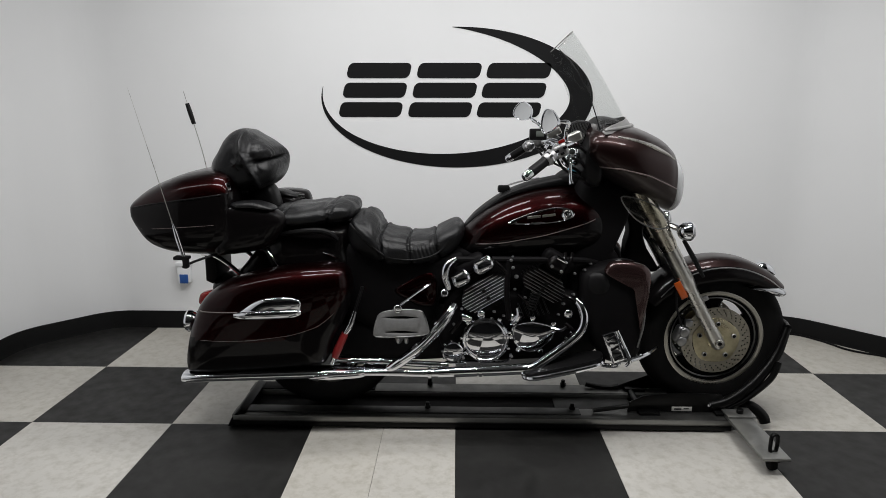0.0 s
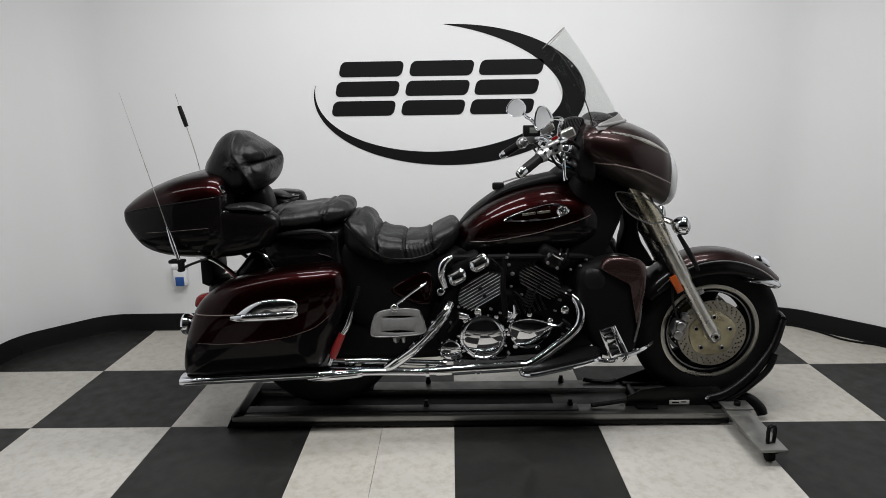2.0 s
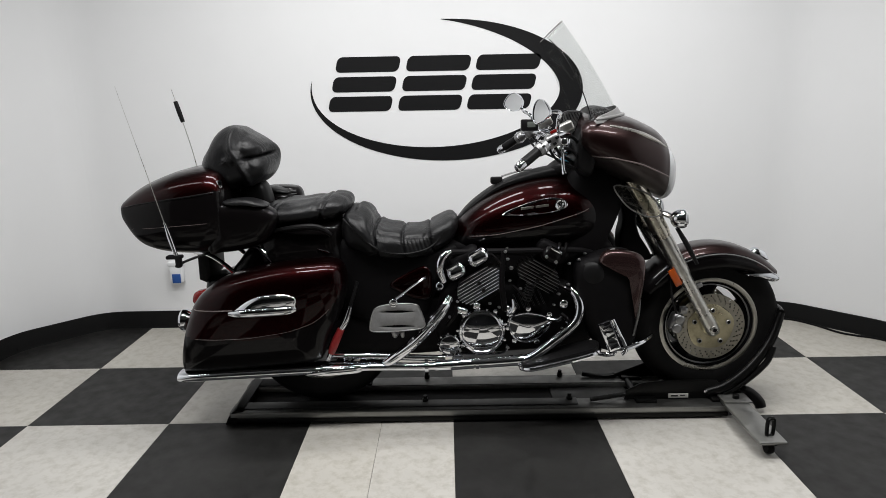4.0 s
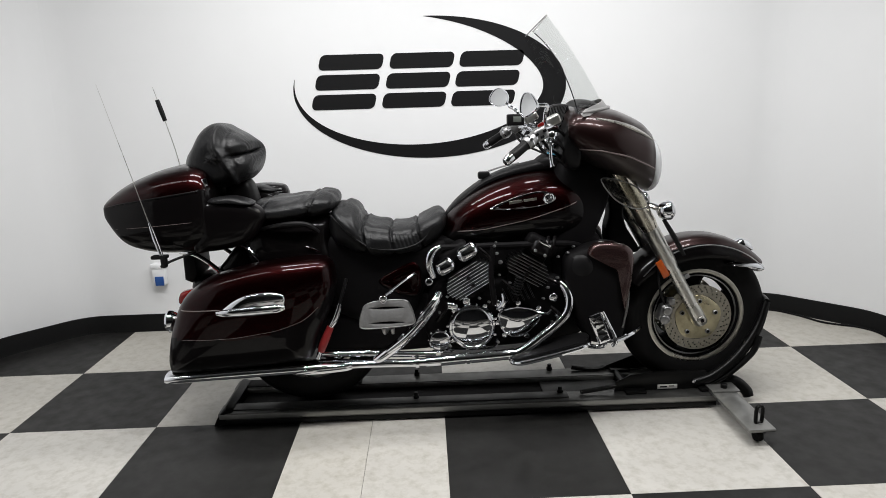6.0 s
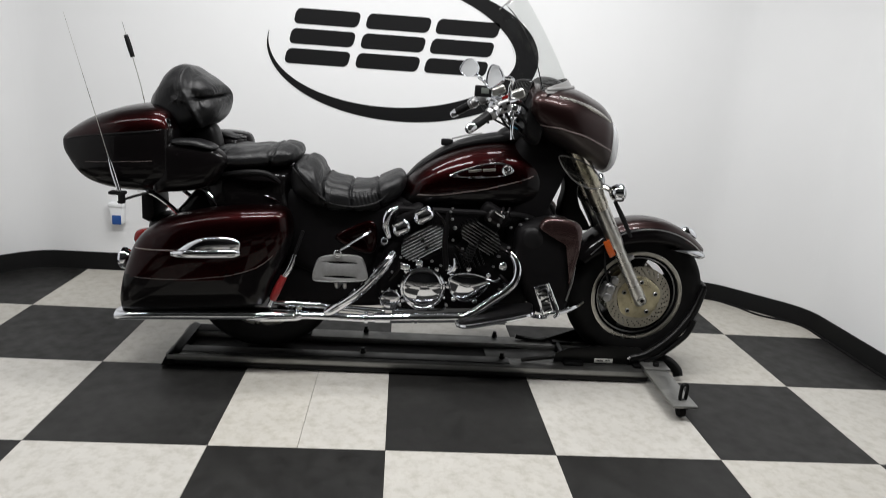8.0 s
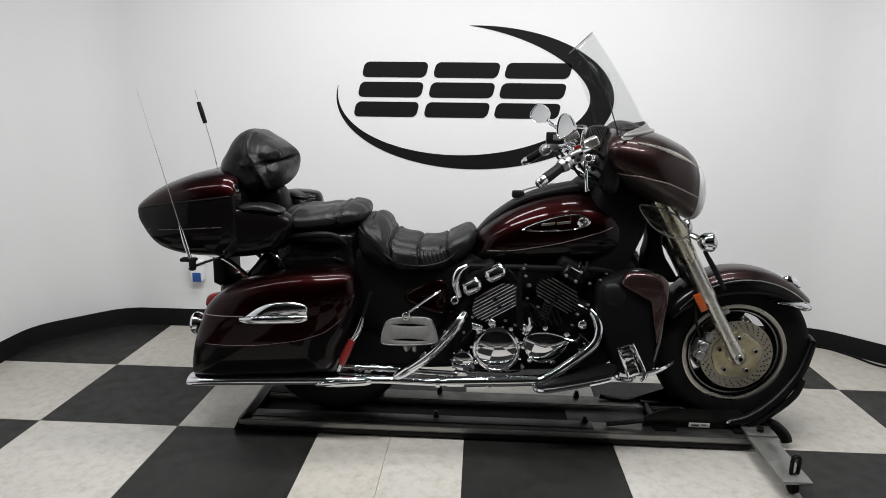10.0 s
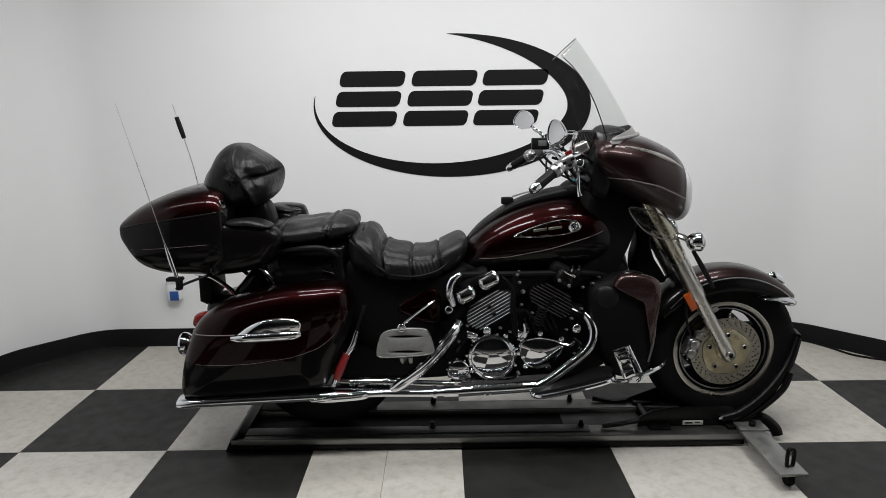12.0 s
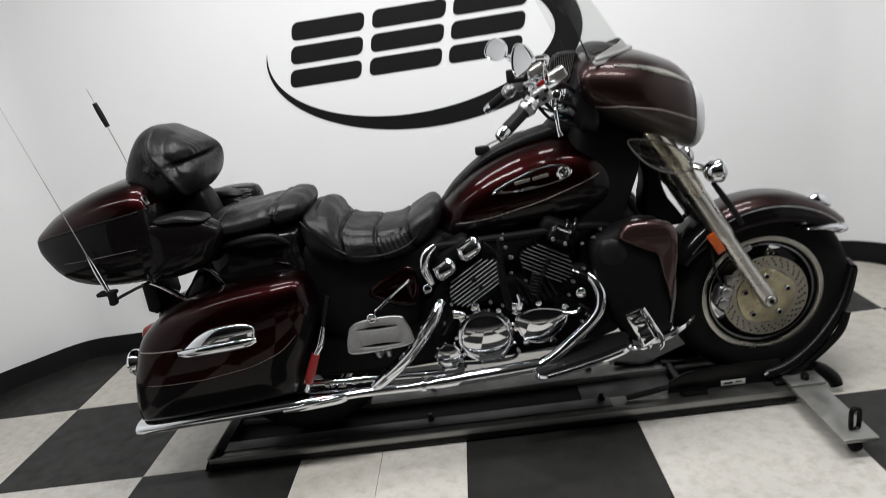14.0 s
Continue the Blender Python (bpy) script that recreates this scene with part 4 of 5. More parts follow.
bm = inflate([(-0.875, 0.966), (-0.79, 0.972), (-0.72, 0.952), (-0.715, 0.938), (-0.79, 0.948), (-0.875, 0.950)], YC - 0.187, 0.052, 3.4, 4)
bp2("arm_pad", bm, M_LEATHER, "black padded armrest")
bm = inflate([(-0.88, 0.90), (-0.84, 0.955), (-0.79, 0.968), (-0.70, 0.962), (-0.672, 0.940), (-0.668, 0.90), (-0.70, 0.865), (-0.85, 0.865)], YC + 0.25, 0.06, 3.5, 5)
spk = bp("speaker_pod", bm, M_BLACK, "dark cherry speaker pod with ribbed grille")
for k in range(6):
    bp("grille_rib", box((0.10, 0.004, 0.004), (-0.735, YC + 0.188, 0.890 + 0.011 * k), 0.001), M_ALU, parent=spk)
bm = inflate([(-0.80, 1.02), (-0.76, 1.00), (-0.74, 0.90), (-0.80, 0.85), (-0.86, 0.88), (-0.86, 1.0)], YC, 0.06, 4, 4)
bp("backrest_base", bm, M_PLASTIC, "black backrest support")
BR = [(-1.004, 1.085), (-0.995, 1.120), (-0.972, 1.155), (-0.938, 1.203), (-0.898, 1.235), (-0.855, 1.243), (-0.812, 1.220), (-0.762, 1.188), (-0.724, 1.152), (-0.714, 1.108), (-0.728, 1.055), (-0.768, 1.018), (-0.826, 1.000), (-0.878, 0.985), (-0.935, 1.004), (-0.990, 1.055)]
bm = inflate(BR, YC, 0.178, 3.3, 12, 40)


def tuft(bm):
    """A sewn ridge between the end panel and the front cushion, and a deep pinch across the cushion."""
    bm.normal_update()
    for v in bm.verts:
        x, y, z = v.co
        ridge = float(np.interp(z, (0.99, 1.03, 1.06, 1.11, 1.155, 1.20, 1.245), (-0.800, -0.792, -0.795, -0.822, -0.848, -0.850, -0.842)))
        d = x - ridge
        end = min(max((YC - 0.05 - y) / 0.06, 0), 1)
        front = min(max(d / 0.035, 0), 1)
        line = z - 1.128 - 0.22 * (x + 0.77)
        reach = min(max((x + 0.815) / 0.03, 0), 1)
        bump = 0.010 * end * math.exp(-(d / 0.011) ** 2)
        side = 0.012 * end * min(max(-d / 0.03, 0), 1) * math.exp(-((z - 1.10) / 0.09) ** 2)
        reach *= min(max((YC + 0.10 - y) / 0.08, 0), 1)
        fold = reach * (0.022 * math.exp(-(line / 0.028) ** 2) + 0.020 * math.exp(-(line / 0.007) ** 2))
        valley = 0.012 * front * end * math.exp(-((d - 0.035) / 0.018) ** 2) * min(max(line / 0.02, 0), 1)
        pucker = 0.0035 * reach * math.exp(-(line / 0.035) ** 2) * math.sin(2 * math.pi * (x - 0.8 * y + 0.3 * z) / 0.021)
        v.co += v.normal * (bump - side - fold - valley + pucker)
    return bm


bm = ripple(tuft(bm), 0.005, 12)
bp("backrest", bm, M_LEATHER, "thick black leather passenger backrest with tufts", smooth=80)

# saddlebags: red over black, chrome pull and bottom rail
BAG = [(-1.078, 0.315), (-1.066, 0.410), (-1.038, 0.500), (-1.003, 0.575), (-0.955, 0.625), (-0.880, 0.667), (-0.706, 0.709), (-0.533, 0.726), (-0.450, 0.720), (-0.422, 0.680), (-0.420, 0.610), (-0.445, 0.520), (-0.490, 0.425), (-0.515, 0.350), (-0.56, 0.325), (-0.80, 0.300), (-1.04, 0.290)]
B_EDGE = line_z([(-1.08, 0.440), (-0.90, 0.443), (-0.787, 0.448), (-0.632, 0.471), (-0.542, 0.500), (-0.47, 0.55), (-0.42, 0.63)])
BAG_Y = YC - 0.225
BAG_P = 3.4
bag_c = np.array((sum(p[0] for p in BAG) / len(BAG), sum(p[1] for p in BAG) / len(BAG)))
BAG = [tuple(bag_c + (np.array(p) - bag_c) * 1.018) for p in BAG]
bm = inflate(BAG, BAG_Y, 0.115, BAG_P, 6, 14)
bp2("saddlebag", tone(bm, B_EDGE), [M_RED, M_BLACK], "dark cherry hard saddlebag with chrome pull", smooth=60)


def on_bag(x, z, lift=0.002):
    """Near face of the bag at (x, z), by its own dome."""
    ol = catmull(BAG, 6, True)
    c = sum(ol) / len(ol)
    d = np.array((x, z)) - c
    a = math.atan2(d[1], d[0])
    best = min(ol, key=lambda p: abs((math.atan2(p[1] - c[1], p[0] - c[0]) - a + math.pi) % (2 * math.pi) - math.pi))
    s = min(float(np.linalg.norm(d) / np.linalg.norm(best - c)), 0.999)
    return (x, BAG_Y - 0.115 * (1 - s ** BAG_P) ** (1 / BAG_P) - lift, z)


bp2("pinstripe", tube([on_bag(x, B_EDGE(x), 0.0005) for x in np.linspace(-1.03, -0.46, 16)], 0.0007, 6, 3), M_STRIPE)
bp2("lid_line", tube([on_bag(x, 0.555 + 0.04 * (x + 0.98), 0.0) for x in np.linspace(-1.02, -0.84, 8)], 0.0022, 6, 3), M_STRIPE)
PX, PZ = -0.017, -0.002
pull = catmull([(-0.825 + PX, 0.548 + PZ), (-0.80 + PX, 0.575 + PZ), (-0.755 + PX, 0.605 + PZ), (-0.70 + PX, 0.623 + PZ), (-0.62 + PX, 0.626 + PZ), (-0.578 + PX, 0.610 + PZ), (-0.578 + PX, 0.578 + PZ), (-0.59 + PX, 0.555 + PZ), (-0.70 + PX, 0.546 + PZ)], 5, True)
yb = on_bag(-0.70, 0.58)[1]
bm = inflate([tuple(p) for p in pull], yb + 0.002, 0.017, 2.2, 1, 10)
bp2("bag_pull", bm, M_CHROME, "domed chrome saddlebag pull", smooth=60)
bm = loft([(-0.835 + PX, yb - 0.004, 0.004, 0.546 + PZ, 0.560 + PZ), (-0.78 + PX, yb - 0.014, 0.013, 0.541 + PZ, 0.572 + PZ), (-0.62 + PX, yb - 0.014, 0.013, 0.549 + PZ, 0.581 + PZ), (-0.575 + PX, yb - 0.004, 0.004, 0.560 + PZ, 0.574 + PZ)], 16, 4, 3)
bp2("pull_bar", bm, M_CHROME)

# rear end
bm = inflate([(-1.035, 0.60), (-0.975, 0.632), (-0.90, 0.642), (-0.80, 0.65), (-0.60, 0.68), (-0.55, 0.55), (-0.62, 0.48), (-0.85, 0.42), (-0.98, 0.42), (-1.03, 0.50)], YC, 0.115, 4, 5)
bp("rear_fender", bm, M_BLACK, "gloss black rear mudguard")
bm = inflate([(-1.056, 0.535), (-1.052, 0.578), (-1.02, 0.592), (-0.985, 0.588), (-0.985, 0.540)], YC - 0.145, 0.024, 4, 4)
bp2("tail_lamp", bm, M_REDLENS, "red tail lamp lens")
bm = lathe([(0, -0.03), (0.025, -0.028), (0.044, -0.005), (0.046, 0.010), (0.040, 0.020), (0, 0.022)], (-1.075, YC - 0.20, 0.48), (-1, 0, 0), 24, closed=False)
bp2("turn_signal", bm, M_CHROME, "round chrome turn signal")
bm = plate([(-1.048, 0.750), (-1.000, 0.750), (-1.000, 0.635), (-1.022, 0.605), (-1.050, 0.618)], YC - 0.09, YC + 0.09, 0.004)
bp("plate_bracket", bm, M_PLASTIC, "black number plate bracket")
bp2("trunk_strut", tube([(-1.05, YC - 0.11, 0.742), (-0.99, YC - 0.12, 0.732), (-0.935, YC - 0.12, 0.695), (-0.885, YC - 0.12, 0.650)], 0.009, 10, 5), M_CHROME, "chrome trunk support bar")
bp2("trunk_strut", tube([(-0.84, YC - 0.14, 0.762), (-0.79, YC - 0.145, 0.768), (-0.75, YC - 0.145, 0.738), (-0.715, YC - 0.145, 0.685)], 0.007, 10, 5), M_CHROME)
bm = inflate([(-0.905, 0.645), (-0.872, 0.705), (-0.825, 0.756), (-0.775, 0.752), (-0.725, 0.70), (-0.66, 0.66), (-0.75, 0.63)], YC, 0.13, 5, 4)
bp("tail_cover", bm, M_BLACK)

# whip antennas
ANT = (-1.088, YC - 0.268)
bp("antenna", tube([(ANT[0] - 0.001, ANT[1], 0.885), (ANT[0] - 0.057, ANT[1], 1.12), (ANT[0] - 0.125, ANT[1], 1.40)], [0.0019, 0.0011, 0.0005], 8, 4), M_SLIDER, "thin whip antenna with chrome base")
bp("antenna_base", tube([(ANT[0] + 0.029, ANT[1], 0.765), (ANT[0] + 0.014, ANT[1], 0.825), (ANT[0] + 0.006, ANT[1], 0.86), (ANT[0] - 0.003, ANT[1], 0.895)], [0.007, 0.009, 0.0075, 0.003], 12, 3), M_CHROME)
bm = box((0.060, 0.035, 0.014), (ANT[0] + 0.018, ANT[1] + 0.01, 0.757), 0.005)
box((0.022, 0.03, 0.045), (ANT[0] + 0.034, ANT[1] + 0.005, 0.738), 0.008, None, 2, bm)
bp("antenna_bracket", bm, M_PLASTIC)
bp("antenna_lead", tube([(ANT[0] + 0.02, ANT[1], 0.72), (ANT[0] + 0.05, ANT[1] + 0.02, 0.735), (ANT[0] + 0.11, ANT[1] + 0.06, 0.752), (ANT[0] + 0.16, ANT[1] + 0.12, 0.757)], 0.005, 8, 5), M_PLASTIC)
A2 = (-1.120, YC + 0.235)
bp("antenna", tube([(A2[0] + 0.02, A2[1], 0.78), (A2[0] - 0.02, A2[1], 1.08), (A2[0] - 0.06, A2[1], 1.26), (A2[0] - 0.095, A2[1], 1.40)], [0.004, 0.0022, 0.0018, 0.0009], 8, 4), M_SLIDER, "whip antenna with a black loading coil")
bp("antenna_coil", tube([(A2[0] - 0.058, A2[1], 1.255), (A2[0] - 0.070, A2[1], 1.30), (A2[0] - 0.082, A2[1], 1.345)], [0.009, 0.0105, 0.009], 12, 3), M_PLASTIC, "black antenna coil")

# engine
bm = inflate([(-0.06, 0.52), (0.02, 0.60), (0.25, 0.60), (0.54, 0.60), (0.62, 0.46), (0.58, 0.33), (0.25, 0.29), (0.0, 0.29), (-0.08, 0.38)], YC, 0.165, 6, 5)
eng = bp("engine_block", bm, M_MATT, "matt black engine with chrome covers")


def cylinder(cx, cz, deg, fins, width, covers, low, pitch):
    """A finned cylinder leaning by deg, with its chrome head cover."""
    turn = Matrix.Rotation(radians(deg), 3, "Y")
    ax = turn @ Vector((0, 0, 1))
    bm = box((0.10, 0.34, 0.20), Vector((cx, YC, cz)), 0.02, turn)
    barrel = bp("cylinder_barrel", bm, M_MATT, "black finned cylinder")
    for k in range(fins):
        s = low + pitch * k
        w = width * (0.62 + 0.38 * math.sin(math.pi * (k + 1) / fins))
        f = box((w, 0.40, 0.0022), Vector((cx, YC, cz)) + ax * s, 0.001, turn, 1)
        f.normal_update()
        for fc in f.faces:
            fc.material_index = 0 if abs(fc.normal.y) > 0.6 else 1
        bp("fin", f, [M_FIN, M_MATT], parent=barrel)
    for q in (0.25, 0.6):
        s = low + pitch * (fins - 1) * q
        bp("fin_bolt", disc(Vector((cx, YC - 0.196, cz)) + ax * s, 0.0085, 0.010, (0, -1, 0), 10, 0.2), M_MATT, parent=barrel)
    head = box((0.135, 0.38, 0.060), Vector((cx, YC, cz)) + ax * 0.105, 0.022, turn, 3)
    bp("head", head, M_MATT, parent=barrel)
    for dx, up, wide, mat in covers:
        o = Vector((cx, YC - 0.182, cz)) + ax * up + (turn @ Vector((dx, 0, 0)))
        b = box((wide * 1.16, 0.06, 0.068), o, 0.0275, turn @ Matrix.Rotation(radians(-24), 3, "X"), 4)
        bp("head_cover", b, mat, "rounded head cover", barrel)
        cap = box((wide * 0.72, 0.066, 0.012), o + ax * 0.0285, 0.005, turn, 2)
        bp("cover_ridge", cap, M_CHROME, "chrome ridge", barrel)
        for q in (-1, 1):
            bp("cover_screw", disc(o + turn @ Vector((q * wide * 0.30, -0.030, -0.012)), 0.0065, 0.006, (0, -1, 0), 10, 0.2), M_ALU, parent=barrel)
    return ax


cylinder(0.108, 0.618, -31, 9, 0.212, ((-0.054, 0.082, 0.074, M_CHROME), (0.052, 0.084, 0.080, M_CHROME)), -0.064, 0.0124)
cylinder(0.356, 0.643, 30, 8, 0.185, ((0.000, 0.090, 0.072, M_BLACK),), -0.048, 0.0124)
for dx in (0.0, 0.026):
    bp("pushrod_tube", tube([(0.405 + dx, YC - 0.20, 0.690), (0.425 + dx, YC - 0.19, 0.735), (0.435 + dx, YC - 0.17, 0.765)], 0.008, 10, 4), M_BLACK)
for k in range(7):
    bp("hose_rib", lathe([(0.016, -0.003), (0.021, 0), (0.016, 0.003)], (0.300 + 0.003 * k, YC - 0.205, 0.545 + 0.011 * k), (0.25, 0, 1), 14), M_PLASTIC)
bm = tube([(-0.028, YC - 0.20, 0.622), (-0.046, YC - 0.205, 0.675), (-0.034, YC - 0.20, 0.722), (0.0, YC - 0.19, 0.745)], [0.011, 0.0165, 0.0165, 0.009], 12, 5)
bp2("intake_elbow", bm, M_CHROME, "chrome elbow")
bm = disc((-0.045, YC - 0.180, 0.600), 0.016, 0.02, (-0.2, -1, 0.2), 20, 0.35)
bp2("coolant_cap", bm, M_CHROME)
for x, z, r in ((0.222, 0.712, 0.006), (0.236, 0.676, 0.008), (0.213, 0.742, 0.006), (0.219, 0.757, 0.004), (0.231, 0.624, 0.005), (0.465, 0.69, 0.005)):
    bp("engine_nut", disc((x, YC - 0.205, z), r, 0.015, (0.2, -1, 0.3), 6, 0.2), M_ALU)
for k in range(6):
    o = Vector((0.262 + 0.020 * k, YC - 0.182, 0.528 + 0.004 * k))
    bp("case_rib", box((0.006, 0.036, 0.062), o, 0.0025, Matrix.Rotation(radians(-24), 3, "Y"), 2), M_PLASTIC, parent=eng)
for x, z, r in ((-0.01, 0.47, 0.008), (0.022, 0.535, 0.007), (0.152, 0.525, 0.008), (0.190, 0.508, 0.007), (0.275, 0.585, 0.007), (0.428, 0.560, 0.008), (0.466, 0.600, 0.007), (0.410, 0.515, 0.006), (0.445, 0.415, 0.007), (0.385, 0.335, 0.008), (0.225, 0.335, 0.008), (0.03, 0.325, 0.007), (0.505, 0.700, 0.008), (0.528, 0.725, 0.006)):
    bp("case_bolt", disc((x, YC - 0.185, z), r * 0.68, 0.026, (0.1, -1, 0.25), 8, 0.25), M_ALU, parent=eng)
for x0, z0, x1, z1, r in ((0.155, 0.735, 0.205, 0.655, 0.006), (0.245, 0.600, 0.300, 0.520, 0.006), (0.43, 0.60, 0.50, 0.54, 0.008), (0.44, 0.48, 0.475, 0.42, 0.009), (-0.02, 0.44, 0.02, 0.52, 0.009)):
    bp("engine_hose", tube([(x0, YC - 0.20, z0), ((x0 + x1) / 2 + 0.012, YC - 0.212, (z0 + z1) / 2 + 0.006), (x1, YC - 0.195, z1)], r, 10, 5), M_BLACK, parent=eng)
bp("hose_clamp", lathe([(0.009, -0.004), (0.0115, -0.004), (0.0115, 0.004), (0.009, 0.004)], (0.463, YC - 0.208, 0.452), (0.45, 0, -0.8), 14), M_CHROME, parent=eng)
bp("case_edge", tube([(-0.005, YC - 0.178, 0.330), (0.04, YC - 0.185, 0.310), (0.20, YC - 0.185, 0.308), (0.225, YC - 0.180, 0.345)], 0.006, 8, 5), M_CHROME, "bright lower case edge", eng)
bp("frame_tube", tube([(0.0, YC - 0.17, 0.735), (0.25, YC - 0.18, 0.738), (0.50, YC - 0.17, 0.735), (0.60, YC - 0.14, 0.70)], 0.014, 10, 5), M_MATT)
bp("frame_tube", tube([(0.21, YC - 0.20, 0.74), (0.20, YC - 0.21, 0.62), (0.215, YC - 0.20, 0.50)], 0.012, 10, 5), M_MATT)


def cover(x, z, r, h=0.035, y=YC - 0.175):
    b = lathe([(0, 0), (r * 1.06, 0), (r * 1.06, h * 0.5), (r * 1.0, h * 0.72), (r * 0.93, h * 0.80), (r * 0.90, h * 0.72), (r * 0.87, h * 0.78)] + [(r * q, h * 0.78 + r * 0.16 * (1 - (q / 0.87) ** 2)) for q in (0.8, 0.7, 0.58, 0.45, 0.3, 0.15, 0.0)], (x, y, z), (0, -1, 0), 48, closed=False)
    cv = bp("engine_cover", b, M_CHROME, "round polished chrome engine cover", smooth=25)
    for k in range(9):
        a = 2 * math.pi * k / 9 + 0.3
        bp("cover_bolt", disc((x + r * 1.09 * math.cos(a), y, z + r * 1.09 * math.sin(a)), r * (0.07 + 0.03 * (k % 2)), h * 0.6, (0, -1, 0), 10, 0.3), M_CHROME, parent=cv)
    return cv


cover(0.122, 0.408, 0.092)
cover(-0.012, 0.352, 0.043, 0.03)
tri = catmull([(0.228, 0.45), (0.25, 0.475), (0.31, 0.485), (0.385, 0.468), (0.40, 0.44), (0.37, 0.395), (0.32, 0.362), (0.275, 0.365), (0.245, 0.39)], 5, True)
bm = bmesh.new()
c0 = sum(tri) / len(tri)
rings(bm, [[(c0[0] + (p[0] - c0[0]) * s, YC - 0.175 - h, c0[1] + (p[1] - c0[1]) * s) for p in tri] for s, h in ((1.06, 0.0), (1.06, 0.018), (1.03, 0.025), (0.985, 0.026), (0.965, 0.0235), (0.94, 0.0255), (0.75, 0.0300), (0.5, 0.0345), (0.25, 0.0370), (0.03, 0.0378))])
cv = bp("engine_cover", bm, M_CHROME, "three-cornered chrome engine cover", smooth=25)
for x, z in ((0.235, 0.48), (0.395, 0.475), (0.255, 0.365), (0.345, 0.36), (0.31, 0.50), (0.228, 0.42)):
    bp("cover_bolt", disc((x, YC - 0.175, z), 0.011, 0.022, (0, -1, 0), 12, 0.3), M_CHROME, parent=cv)
for x, z, sx in ((0.04, 0.50, 0.05), (0.225, 0.505, 0.04), (0.10, 0.52, 0.03)):
    bp("chrome_boss", box((sx, 0.04, 0.03), (x, YC - 0.19, z), 0.009, Matrix.Rotation(0.3, 3, "Y"), 3), M_CHROME)
bp("chrome_linkage", tube([(0.246, YC - 0.205, 0.548), (0.252, YC - 0.210, 0.522), (0.240, YC - 0.212, 0.496), (0.222, YC - 0.205, 0.482)], [0.008, 0.0135, 0.011, 0.007], 10, 4), M_CHROME)
bp("chrome_linkage", tube([(0.385, YC - 0.2, 0.46), (0.425, YC - 0.205, 0.455), (0.45, YC - 0.205, 0.475)], 0.007, 10, 4), M_CHROME)
bp("horn_cap", disc((0.452, YC - 0.19, 0.522), 0.018, 0.02, (0, -1, 0), 24, 0.4), M_CHROME, "round chrome cap")
bp("cover_foot", box((0.09, 0.02, 0.012), (0.0, YC - 0.185, 0.302), 0.004), M_CHROME)


# exhaust: headers, collectors, long silencer under the bag
YP = YC - 0.255
bp("header_pipe", tube([(0.478, YC - 0.20, 0.582), (0.500, YC - 0.22, 0.556), (0.509, YC - 0.235, 0.515), (0.488, YC - 0.245, 0.455), (0.40, YP, 0.380), (0.30, YP, 0.310), (0.20, YP, 0.302), (0.10, YP, 0.297)], [0.016, 0.0185, 0.019, 0.019, 0.019, 0.019, 0.019, 0.019], 14, 7), M_CHROME, "chrome front exhaust header")
bp("header_pipe", tube([(-0.01, YC - 0.20, 0.555), (-0.035, YC - 0.235, 0.52), (-0.09, YC - 0.255, 0.455), (-0.17, YP - 0.002, 0.375), (-0.245, YP - 0.004, 0.318), (-0.275, YP - 0.004, 0.303)], [0.018, 0.0205, 0.023, 0.023, 0.021, 0.014], 14, 7), M_CHROME, "chrome rear exhaust header")
bp("heat_shield", tube([(-0.025, YC - 0.262, 0.545), (-0.070, YC - 0.275, 0.497), (-0.115, YC - 0.282, 0.445)], [0.007, 0.010, 0.008], 10, 5), M_CHROME)
for q in (0.25, 0.62):
    o = Vector((-0.035, YC - 0.24, 0.52)).lerp(Vector((-0.17, YC - 0.257, 0.375)), q)
    bp("pipe_clamp", lathe([(0.020, -0.006), (0.0262, -0.006), (0.0262, 0.006), (0.020, 0.006)], o, (-0.135, -0.017, -0.145), 18), M_CHROME)
bp("heat_shield", tube([(-0.075, YC - 0.28, 0.475), (-0.14, YP - 0.024, 0.405), (-0.22, YP - 0.022, 0.345)], [0.012, 0.016, 0.010], 12, 5), M_CHROME)
bp("exhaust_pipe", tube([(0.14, YP, 0.299), (0.0, YP, 0.291), (-0.10, YP, 0.286), (-0.22, YP, 0.288)], [0.019, 0.018, 0.016, 0.015], 14, 5), M_CHROME)
bp2("link_pipe", tube([(-0.03, YC - 0.235, 0.312), (-0.12, YC - 0.24, 0.317), (-0.28, YC - 0.24, 0.325), (-0.50, YC - 0.235, 0.332)], 0.013, 12, 5), M_CHROME)
for x in (-0.43, -0.34, -0.30):
    bp("pipe_clamp", lathe([(0.012, -0.007), (0.0165, -0.007), (0.0165, 0.007), (0.012, 0.007)], (x, YC - 0.24, 0.328), (1, 0, -0.03), 16), M_CHROME)
bp("pipe_sleeve", tube([(0.285, YP, 0.308), (0.20, YP, 0.302), (0.11, YP, 0.297)], 0.0215, 16, 4), M_CHROME)
bp("pipe_sleeve", tube([(0.085, YP, 0.296), (0.0, YP, 0.291), (-0.07, YP, 0.288)], 0.0215, 16, 4), M_CHROME)
for x, z in ((0.098, 0.2965), (-0.105, 0.286)):
    bp("pipe_clamp", lathe([(0.018, -0.007), (0.0235, -0.007), (0.0235, 0.007), (0.018, 0.007)], (x, YP, z), (1, 0, 0.05), 20), M_CHROME)
